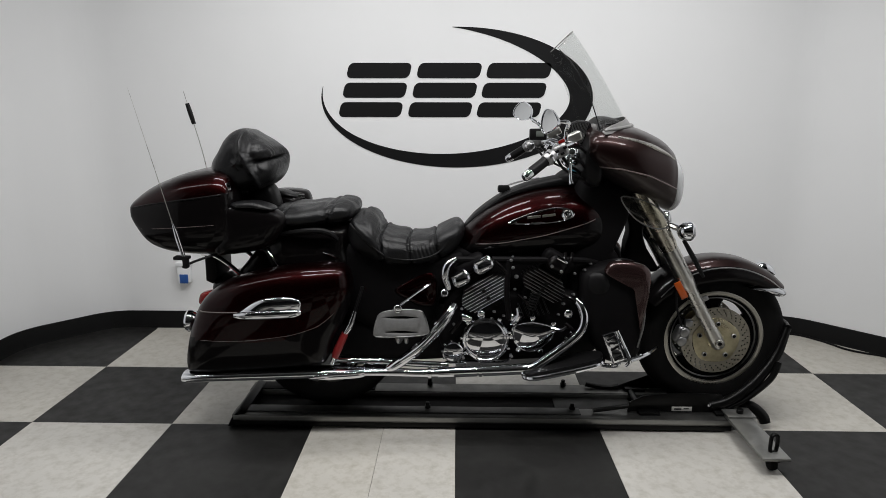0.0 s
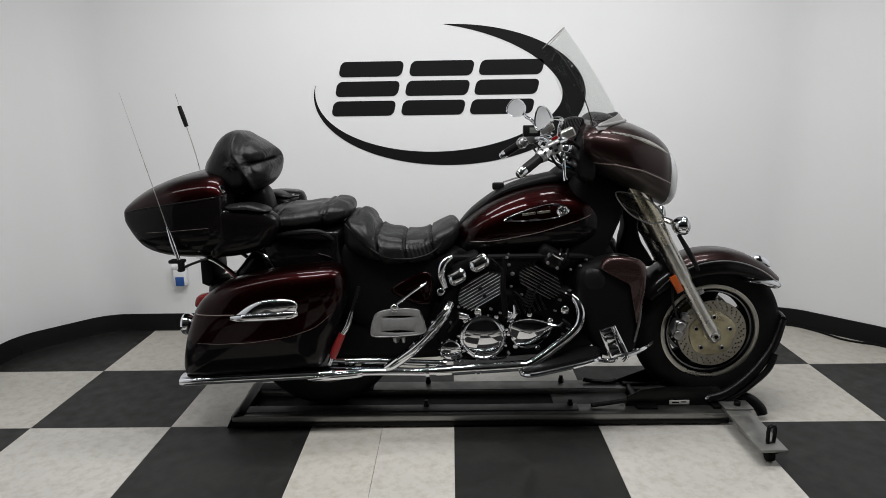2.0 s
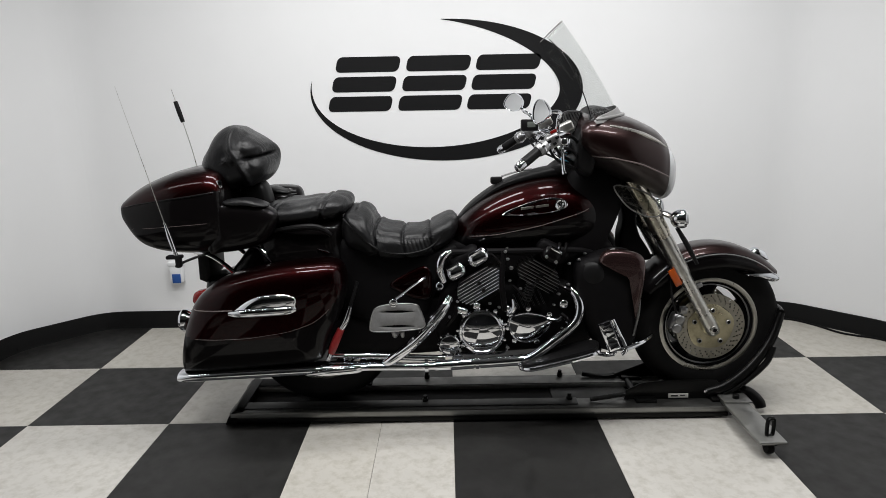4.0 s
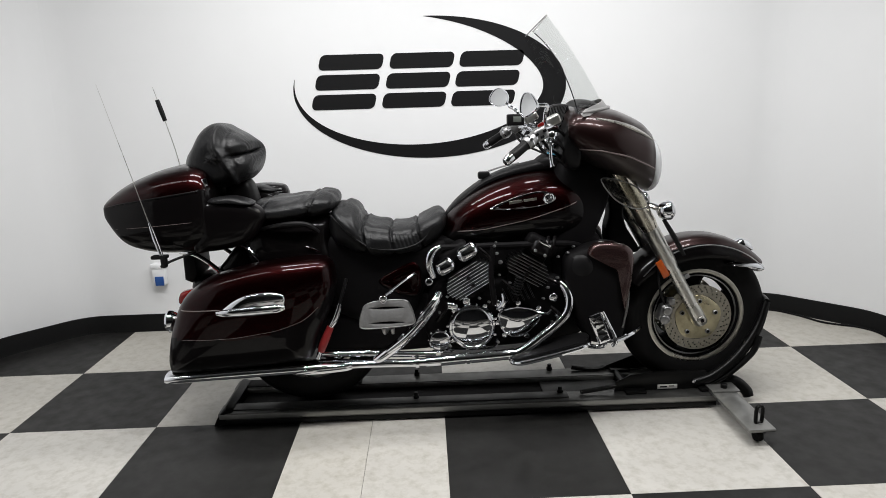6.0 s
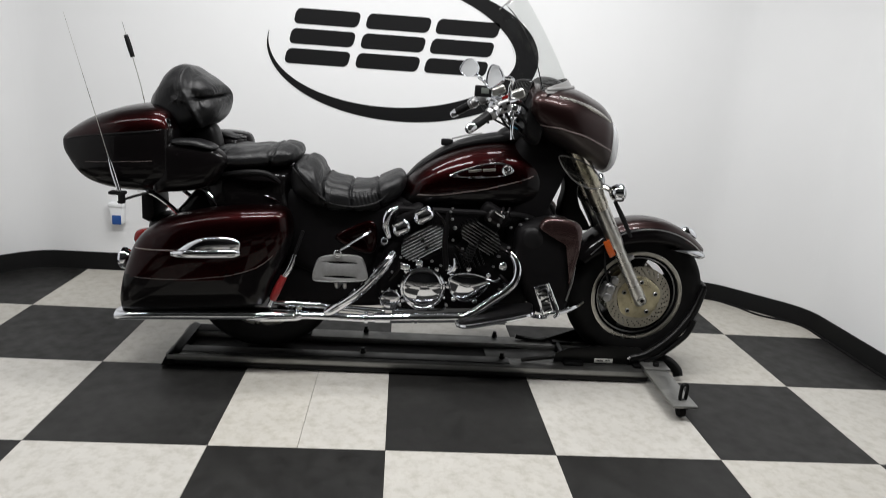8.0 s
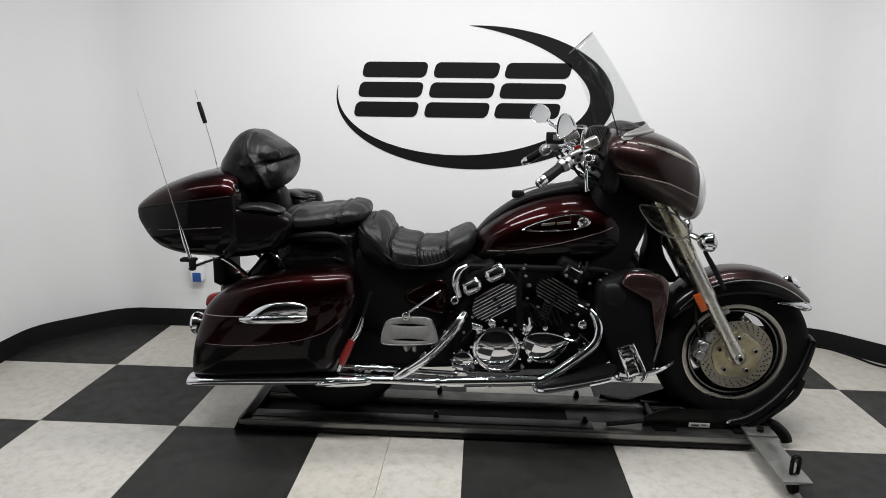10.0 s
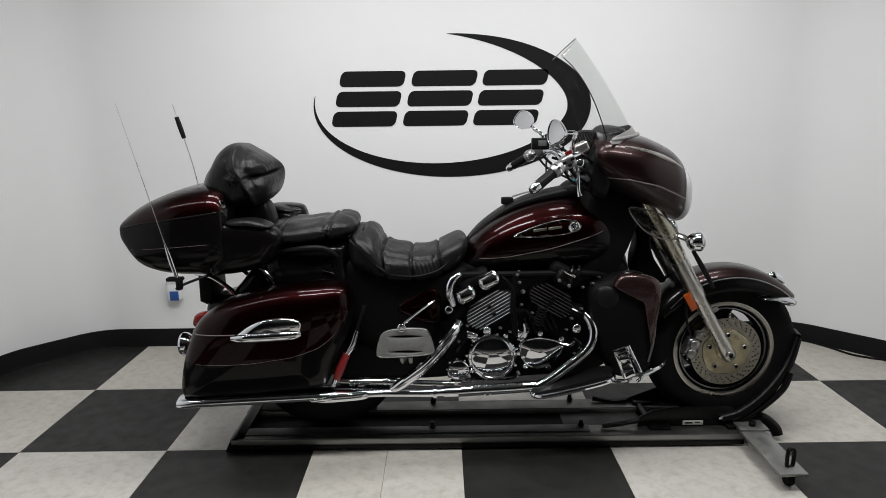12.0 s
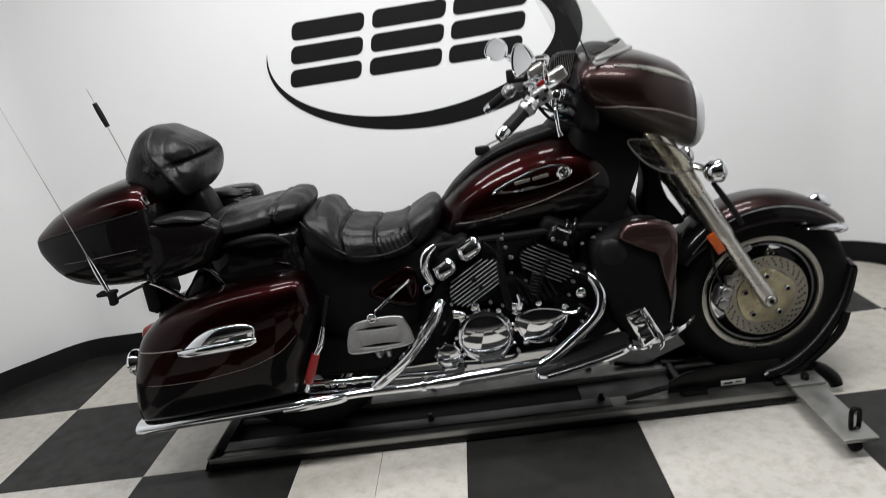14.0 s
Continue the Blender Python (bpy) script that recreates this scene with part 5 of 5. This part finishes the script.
bm = loft([(-1.090, YC - 0.262, 0.034, 0.252, 0.282), (-1.070, YC - 0.262, 0.046, 0.246, 0.292), (-0.80, YC - 0.262, 0.048, 0.258, 0.306), (-0.52, YC - 0.258, 0.042, 0.268, 0.312), (-0.36, YC - 0.256, 0.028, 0.274, 0.308), (-0.24, YC - 0.255, 0.019, 0.271, 0.304), (-0.11, YC - 0.255, 0.015, 0.268, 0.299)], 28, 5, 2.2)
bp2("silencer", bm, M_CHROME, "long chrome silencer under the saddlebag")
bm = loft([(-0.58, YC - 0.302, 0.004, 0.272, 0.284), (-0.50, YC - 0.300, 0.008, 0.272, 0.300), (-0.40, YC - 0.292, 0.009, 0.276, 0.306), (-0.365, YC - 0.284, 0.004, 0.280, 0.304)], 16, 4, 3)
bp2("silencer_shield", bm, M_CHROME)

# footboards
brd = catmull([(-0.320, 0.472), (-0.310, 0.52), (-0.288, 0.554), (-0.21, 0.566), (-0.140, 0.562), (-0.122, 0.54), (-0.108, 0.492), (-0.118, 0.468), (-0.20, 0.458), (-0.30, 0.456)], 5, True)
slots = [[tuple(p) for p in catmull([(-0.275, z), (-0.21, z + 0.006), (-0.15, z), (-0.21, z - 0.005)], 4, True)] for z in (0.535, 0.475)]
ybd = YC - 0.30
bm = plate([tuple(p) for p in brd], ybd - 0.009, ybd + 0.009, 0.004, slots)
bp2("passenger_footboard", bm, M_GREYPAD, "grey rubber passenger footboard folded up")
bm = plate([tuple(p) for p in brd], ybd + 0.0095, ybd + 0.014, 0.002)
bp2("footboard_plate", bm, M_PLASTIC)
bp2("footboard_rim", tube([(p[0], ybd - 0.006, p[1]) for p in brd[::3]], 0.0032, 8, 3, closed=True), M_ALU, "bare metal footboard rim")
bp2("footboard_hinge", tube([(-0.23, ybd, 0.452), (-0.225, ybd + 0.01, 0.43), (-0.215, ybd + 0.06, 0.43)], 0.008, 10, 4), M_ALU)
bp2("footboard_hinge", tube([(-0.195, ybd, 0.452), (-0.195, ybd + 0.01, 0.43), (-0.20, ybd + 0.06, 0.43)], 0.008, 10, 4), M_ALU)
bp2("footboard_pivot", disc((-0.225, ybd, 0.573), 0.016, 0.018, (0, -1, 0), 16, 0.3), M_CHROME)
bp2("footboard_link", tube([(-0.22, ybd + 0.03, 0.575), (-0.15, ybd + 0.08, 0.615), (-0.105, ybd + 0.12, 0.635)], 0.0065, 10, 4), M_CHROME)


def rider_board():
    """Flat footboard, long along x, tipped up towards its nose."""
    top = catmull([(0.275, -0.085), (0.29, -0.155), (0.42, -0.165), (0.545, -0.155), (0.580, -0.115), (0.565, -0.06), (0.42, -0.045), (0.30, -0.05)], 5, True)
    lift = lambda x: 0.297 + 0.225 * (x - 0.277)
    bm = bmesh.new()
    c = sum(top) / len(top)
    loops = [[(c[0] + (p[0] - c[0]) * s, c[1] + (p[1] - c[1]) * s, lift(p[0]) + h) for p in top] for s, h in ((0.96, -0.012), (1.0, -0.006), (1.0, 0.008), (0.96, 0.014))]
    rings(bm, loops)
    rim = tube([(p[0], p[1], lift(p[0]) - 0.010) for p in top[::3]], 0.010, 8, 3, closed=True)
    return bm, rim


bm, rim = rider_board()
bp2("rider_footboard", bm, M_PLASTIC, "black rubber rider footboard with chrome edge")
bp2("footboard_edge", rim, M_CHROME, "chrome footboard edge")

# brake pedal with ribbed pad
turn = Matrix.Rotation(radians(-22), 3, "Y")
pad = bp("brake_pedal", box((0.052, 0.022, 0.125), (0.608, YC - 0.325, 0.430), 0.007, turn), M_CHROME, "chrome framed brake pedal with ribbed rubber pad")
for k in range(5):
    o = Vector((0.608, YC - 0.338, 0.430)) + turn @ Vector((0, 0, -0.044 + 0.022 * k))
    bp("pad_rib", box((0.036, 0.008, 0.007), o + Vector((0.002, 0, 0)), 0.002, Matrix.Rotation(radians(-22 + (14 if k % 2 else -10)), 3, "Y")), M_PLASTIC, parent=pad)
bp("pedal_arm", tube([(0.635, YC - 0.31, 0.36), (0.63, YC - 0.30, 0.345), (0.60, YC - 0.28, 0.335), (0.55, YC - 0.26, 0.34)], 0.009, 10, 4), M_CHROME)
bp("pedal_arm", tube([(0.612, YC - 0.34, 0.502), (0.632, YC - 0.342, 0.462), (0.668, YC - 0.342, 0.385), (0.660, YC - 0.33, 0.355)], 0.0075, 10, 4), M_CHROME)
bp("guard_bar", tube([(0.63, YC - 0.26, 0.345), (0.70, YC - 0.25, 0.348), (0.77, YC - 0.22, 0.362), (0.825, YC - 0.15, 0.362)], [0.012, 0.012, 0.010, 0.008], 10, 5), M_CHROME, "chrome guard bar")

# fairing lowers
LOW = [(0.495, 0.68), (0.56, 0.725), (0.66, 0.745), (0.728, 0.72), (0.752, 0.63), (0.745, 0.50), (0.738, 0.37), (0.69, 0.328), (0.60, 0.335), (0.54, 0.42), (0.50, 0.56)]
bm = inflate(LOW, YC - 0.185, 0.07, 4, 6, 8)
bp2("lower_fairing", bm, M_MATT, "black and cherry leg fairing")
bm = inflate([(0.575, 0.708), (0.612, 0.750), (0.70, 0.745), (0.750, 0.715), (0.755, 0.640), (0.745, 0.550), (0.727, 0.465), (0.715, 0.545), (0.700, 0.610), (0.668, 0.664), (0.620, 0.692)], YC - 0.235, 0.035, 4, 6, 8)
bp2("lower_panel", bm, M_PANEL, "dark cherry leg fairing panel")
bp2("lower_edge", tube([(0.742, YC - 0.245, 0.555), (0.736, YC - 0.250, 0.48), (0.722, YC - 0.248, 0.40)], [0.005, 0.006, 0.004], 8, 4), M_FIN)
bm = lathe([(0, 0.0), (0.062, 0.0), (0.061, 0.012), (0.050, 0.028), (0.028, 0.038), (0, 0.041)], (0.555, YC - 0.215, 0.650), (-0.2, -1, 0.05), 32, closed=False)
bp2("round_cover", bm, M_PLASTIC, "round black plastic cover")

# red sleeved tie-down link in front of the saddlebag
bp2("guard_link", tube([(-0.40, YC - 0.255, 0.545), (-0.418, YC - 0.26, 0.49), (-0.44, YC - 0.265, 0.455)], [0.010, 0.015, 0.012], 12, 4), M_CHROME)
bp2("link_sleeve", tube([(-0.440, YC - 0.265, 0.455), (-0.470, YC - 0.27, 0.390), (-0.484, YC - 0.27, 0.355)], [0.014, 0.0165, 0.013], 14, 4), M_REDGRIP, "red sleeve")
bp2("guard_link", tube([(-0.478, YC - 0.27, 0.378), (-0.497, YC - 0.27, 0.325)], 0.010, 12, 2), M_CHROME)
bp2("link_bar", tube([(-0.40, YC - 0.255, 0.545), (-0.385, YC - 0.25, 0.59), (-0.37, YC - 0.24, 0.64)], 0.007, 10, 4), M_PLASTIC)

# handlebar, grips, switches, levers, mirrors
g0, g1 = Vector((0.238, YC - 0.400, 1.090)), Vector((0.335, YC - 0.345, 1.158))
BAR = [g0 + (g1 - g0) * 0.2, g0 + (g1 - g0) * 0.6, g1, (0.405, YC - 0.28, 1.180), (0.44, YC - 0.16, 1.160), (0.46, YC - 0.05, 1.12)]
bp2("handlebar", tube(BAR, 0.0135, 12, 6), M_CHROME, "chrome handlebar")
bp2("grip", tube([g0 + (g1 - g0) * t for t in (0.24, 0.26, 0.5, 0.78, 0.80)], [0.0165, 0.0185, 0.0185, 0.0185, 0.021], 16, 3), M_PLASTIC, "black rubber grip with chrome end")
bp2("grip_end", tube([g0 + (g1 - g0) * t for t in (-0.03, 0.0, 0.12, 0.25)], [0.010, 0.0155, 0.0180, 0.0180], 16, 3), M_CHROME)
bp2("throttle_collar", tube([g0 + (g1 - g0) * t for t in (0.80, 0.86, 1.0, 1.12)], [0.021, 0.024, 0.025, 0.022], 16, 3), M_ALU)
bp2("collar_ring", tube([g0 + (g1 - g0) * t for t in (0.93, 0.97)], 0.0268, 18, 2), M_CHROME)
bp2("clamp_screw", disc(g1 + Vector((0.0, -0.024, 0.006)), 0.006, 0.006, (0, -1, 0.2), 10, 0.2), M_FIN)
bm = box((0.055, 0.05, 0.05), (0.375, YC - 0.315, 1.180), 0.014, Matrix.Rotation(-0.5, 3, "Y"), 3)
bp2("switch_housing", bm, M_ALU, "bare alloy switch housing")
for dx, dz, m in ((-0.016, -0.004, M_PLASTIC), (0.004, -0.012, M_PLASTIC), (0.012, 0.010, M_MATT)):
    bp2("switch_key", box((0.014, 0.006, 0.010), (0.375 + dx, YC - 0.341, 1.182 + dz), 0.002, Matrix.Rotation(-0.5, 3, "Y")), m)
bp2("switch_button", box((0.026, 0.012, 0.014), (0.375, YC - 0.325, 1.212), 0.004, Matrix.Rotation(-0.5, 3, "Y")), M_REDLENS, "red switch button")
bm = box((0.062, 0.05, 0.036), (0.430, YC - 0.245, 1.222), 0.008, Matrix.Rotation(-0.45, 3, "Y"), 3)
bp2("fluid_reservoir", bm, M_SLIDER, "satin alloy brake fluid reservoir")
bp2("lever", tube([(0.412, YC - 0.30, 1.165), (0.407, YC - 0.345, 1.138), (0.408, YC - 0.36, 1.085), (0.412, YC - 0.365, 1.064)], [0.008, 0.0062, 0.0055, 0.009], 10, 5), M_CHROME, "chrome hand lever")
bp("mirror_stem", tube([(0.398, YC - 0.285, 1.205), (0.396, YC - 0.295, 1.250), (0.402, YC - 0.305, 1.272), (0.392, YC - 0.315, 1.281), (0.362, YC - 0.322, 1.282)], [0.009, 0.0065, 0.009, 0.0075, 0.006], 10, 5), M_CHROME)
bp2("bar_clamp", box((0.05, 0.06, 0.045), (0.455, YC - 0.06, 1.125), 0.012, None, 3), M_CHROME)
bp2("lever_pivot", disc((0.415, YC - 0.315, 1.172), 0.014, 0.018, (0, -1, 0.3), 16, 0.3), M_CHROME)
bp2("master_cylinder", tube([(0.39, YC - 0.30, 1.195), (0.425, YC - 0.26, 1.200), (0.455, YC - 0.22, 1.190)], [0.012, 0.015, 0.012], 12, 4), M_CHROME)
bp2("cable", tube([(0.385, YC - 0.31, 1.155), (0.42, YC - 0.25, 1.12), (0.47, YC - 0.17, 1.09), (0.52, YC - 0.10, 1.04)], 0.006, 8, 6), M_PLASTIC)
bp2("cable", tube([(0.36, YC - 0.32, 1.155), (0.40, YC - 0.27, 1.105), (0.47, YC - 0.20, 1.07), (0.55, YC - 0.14, 1.03)], 0.005, 8, 6), M_PLASTIC)
bp2("cable", tube([(0.40, YC - 0.29, 1.17), (0.45, YC - 0.24, 1.19), (0.50, YC - 0.17, 1.15), (0.52, YC - 0.08, 1.08)], 0.006, 8, 6), M_PLASTIC)
bp2("cable", tube([(0.42, YC - 0.27, 1.15), (0.47, YC - 0.22, 1.13), (0.52, YC - 0.15, 1.06), (0.56, YC - 0.10, 0.98)], 0.0065, 8, 6), M_PLASTIC)


def mirror(side, outline, normal):
    """A leaf-shaped mirror: domed chrome shell, rim, and glass turned to the rider; outline in (x, z)."""
    ol = catmull(outline, 6, True)
    c = sum(ol) / len(ol)
    y0 = YC + side * 0.335
    nrm = Vector(normal).normalized()

    def at(p, s, depth):
        x, z = c[0] + (p[0] - c[0]) * s, c[1] + (p[1] - c[1]) * s
        y = y0 - (nrm.x * (x - c[0]) + nrm.z * (z - c[1])) / nrm.y
        return Vector((x, y, z)) - nrm * depth

    shell = rings(bmesh.new(), [[at(p, s, d) for p in ol] for s, d in ((0.90, 0.001), (0.93, -0.003), (0.98, -0.003), (1.0, 0.002), (0.97, 0.012), (0.80, 0.024), (0.4, 0.031), (0.05, 0.033))], cap=False)
    glass = rings(bmesh.new(), [[at(p, s, d) for p in ol] for s, d in ((0.905, 0.004), (0.905, 0.0005), (0.5, -0.0008), (0.05, -0.001))])
    sh = bp("mirror_shell", shell, M_CHROME, "chrome leaf-shaped mirror")
    bp("mirror_glass", glass, M_MIRROR, "", sh)


mirror(-1, [(0.318, 1.326), (0.335, 1.325), (0.348, 1.303), (0.355, 1.277), (0.342, 1.260), (0.313, 1.240), (0.302, 1.262), (0.306, 1.302)], (-0.72, -0.62, 0.16))
mirror(1, [(0.259, 1.314), (0.284, 1.351), (0.313, 1.352), (0.335, 1.322), (0.327, 1.284), (0.294, 1.272), (0.265, 1.287)], (-0.66, -0.72, 0.10))
bp("mirror_stem", tube([(0.322, YC + 0.33, 1.300), (0.345, YC + 0.31, 1.273), (0.375, YC + 0.29, 1.250), (0.39, YC + 0.28, 1.20)], [0.006, 0.008, 0.0085, 0.008], 10, 5), M_CHROME)
ck = bp("clock_unit", box((0.075, 0.03, 0.05), (0.355, YC + 0.20, 1.215), 0.006), M_PLASTIC, "black clip-on display unit")
bp("display", box((0.035, 0.002, 0.024), (0.362, YC + 0.1845, 1.218), 0.001), M_LCD, "grey display", ck)
bp("dash_bezel", lathe([(0.0, 0.0), (0.032, 0.0), (0.034, 0.012), (0.028, 0.014), (0.0, 0.010)], (0.47, YC - 0.12, 1.15), (-1, -0.2, 0.3), 24, closed=False), M_CHROME)

# ---- the stand under the motorcycle ----
stand = thing("motorcycle_stand", "black and bare steel motorcycle dolly with a front wheel chock", "motorcycle stand", (0, YC, 0))


def spart(name, bm, mat, label="", parent=None):
    bmesh.ops.translate(bm, verts=bm.verts, vec=(0, -YC, 0))
    return part(name, bm, mat, parent or stand, label)


RAIL_Z = 0.062
for y in (0.0135, 0.2585):
    spart("rail", box((2.10, 0.088, 0.030), (0.105, y, RAIL_Z - 0.015), 0.003), M_RAIL, "worn bare steel rail")
    # paler strip on the rail front: the white floor's reflection, put in as colour
    spart("rail_edge_sheen", box((2.09, 0.003, 0.019), (0.105, y - 0.0456, RAIL_Z - 0.0135), 0.001), M_FOOT, "pale steel strip standing in for the floor's reflection on the rail front")
    spart("rail_skirt", box((2.08, 0.084, 0.022), (0.115, y, 0.021), 0.003), M_STAND)
    for x in (-0.12, 0.50):
        bm = disc((x, y + 0.030, RAIL_Z + 0.0005), 0.013, 0.016, (0, 0, 1), 6, 0.1)
        spart("bolt", disc((x, y + 0.030, RAIL_Z + 0.014), 0.009, 0.016, (0, 0, 1), 12, 0.2, bm), M_STAND)
spart("rail_mat", box((1.46, 0.060, 0.004), (-0.20, 0.026, RAIL_Z + 0.0025), 0.001), M_PLATE, "scuffed black rubber strip on the rail")
spart("rail_mat", box((0.56, 0.076, 0.004), (-0.65, 0.260, RAIL_Z + 0.0025), 0.001), M_MATT)
spart("deck", box((1.95, 0.154, 0.012), (0.09, 0.1360, 0.030), 0.003), M_MATT, "black deck plate with scuffs")
spart("deck_plate", box((0.34, 0.152, 0.006), (0.608, 0.1360, 0.0395), 0.002), M_PLATE, "dark steel plate on the deck")
# rear lip
bm = loft([(-0.965, 0.136, 0.165, 0.004, 0.012), (-0.945, 0.136, 0.168, 0.004, 0.055), (-0.92, 0.136, 0.168, 0.006, 0.080), (-0.89, 0.136, 0.162, 0.010, 0.070)], 20, 3, 8)
spart("rear_ramp", bm, M_STAND)
# cross foot at the front, with levelling wheel and tie-down loop
spart("cross_foot", box((0.104, 1.02, 0.013), (1.181, 0.152, 0.0690), 0.004), M_FOOT, "worn steel cross foot")
spart("joint_plate", box((0.118, 0.090, 0.008), (1.186, 0.000, 0.0798), 0.002), M_FOOT)
for y in (-0.305, 0.615):
    spart("caster", lathe([(0.004, -0.014), (0.024, -0.012), (0.027, 0), (0.024, 0.012), (0.004, 0.014)], (1.19, y, 0.027), (1, 0, 0), 24), M_RUBBER)
    spart("caster_fork", box((0.05, 0.034, 0.026), (1.19, y, 0.0500), 0.004), M_STAND)
    ring = [(1.190 + 0.015 * math.copysign(abs(math.cos(a)) ** 0.6, math.cos(a)), y + 0.005 * math.cos(a), 0.108 + 0.036 * math.copysign(abs(math.sin(a)) ** 0.6, math.sin(a))) for a in np.linspace(0, 2 * math.pi, 12, endpoint=False)]
    spart("tie_loop", tube(ring, 0.0072, 8, 3, closed=True), M_STAND)
for x, y in ((1.19, -0.01), (1.20, 0.245)):
    spart("bolt", disc((x, y, 0.083), 0.014, 0.018, (0, 0, 1), 12, 0.2), M_STAND)
# chock: two cheek plates, a tilting cradle, and a hoop round the tyre
for y in (YC - 0.125, YC + 0.110):
    back = [(0.93, 0.147), (0.80, 0.134), (0.742, 0.104)] if y < YC else [(0.93, 0.147), (0.855, 0.116), (0.745, 0.074)]
    cheek = [(0.735, 0.0625), (1.15, 0.0625), (1.168, 0.095), (1.125, 0.144)] + back
    spart("cheek_plate", plate(cheek, y, y + 0.010, 0.003), M_STAND)
    spart("foot_block", box((0.09, 0.055, 0.014), (0.82, y - 0.01, 0.069), 0.005), M_STAND)
    spart("foot_block", box((0.07, 0.055, 0.014), (1.13, y - 0.01, 0.069), 0.005), M_STAND)
    inn = YC + (y + 0.005 - YC) * 0.55
    hoop = [(1.08, y + 0.005, 0.09), (1.165, y + 0.005, 0.118), (1.262, y + (inn - y) * 0.2, 0.195), (1.352, y + (inn - y) * 0.6, 0.305), (1.400, inn, 0.425)]
    spart("hoop_bar", tube(hoop, [0.020, 0.022, 0.022, 0.020, 0.015], 12, 6), M_STAND)
    spart("brace", tube([(1.15, y + 0.0, 0.08), (1.24, y + 0.0, 0.135), (1.325, y, 0.22), (1.355, y + 0.01, 0.29)], 0.013, 10, 5), M_STAND)
    spart("chock_pin", disc((1.075, y - 0.001, 0.100), 0.008, 0.012, (0, -1, 0), 12, 0.2), M_CHROME)
spart("hoop_cross", tube([(1.400, YC - 0.066, 0.425), (1.412, YC, 0.428), (1.400, YC + 0.063, 0.425)], 0.013, 12, 5), M_STAND)
spart("front_strut", tube([(1.20, 0.075, 0.095), (1.265, 0.05, 0.085), (1.305, 0.03, 0.050), (1.315, 0.02, 0.024)], [0.018, 0.022, 0.024, 0.022], 12, 5), M_STAND)
for x in (0.80, 1.02):
    spart("wheel_roller", tube([(x, YC - 0.11, 0.058), (x, YC + 0.10, 0.058)], 0.016, 14), M_STAND)
spart("cradle_handle", tube([(0.600, 0.275, 0.078), (0.65, 0.270, 0.072), (0.71, 0.262, 0.070), (0.75, 0.262, 0.078)], 0.011, 10, 4), M_STAND)
spart("cradle_handle", tube([(0.585, 0.020, 0.074), (0.64, 0.024, 0.079), (0.70, 0.027, 0.087), (0.735, 0.029, 0.092)], 0.010, 10, 4), M_STAND)
lab = spart("label_plate", box((0.085, 0.0015, 0.020), (0.962, 0.0290, 0.080), 0.0005), M_LABEL, "white printed label")
bm = box((0.03, 0.001, 0.006), (0.945, 0.0275, 0.080), 0)
box((0.022, 0.001, 0.004), (0.980, 0.0275, 0.082), 0, bm=bm)
spart("print", bm, M_PLASTIC, "", lab)
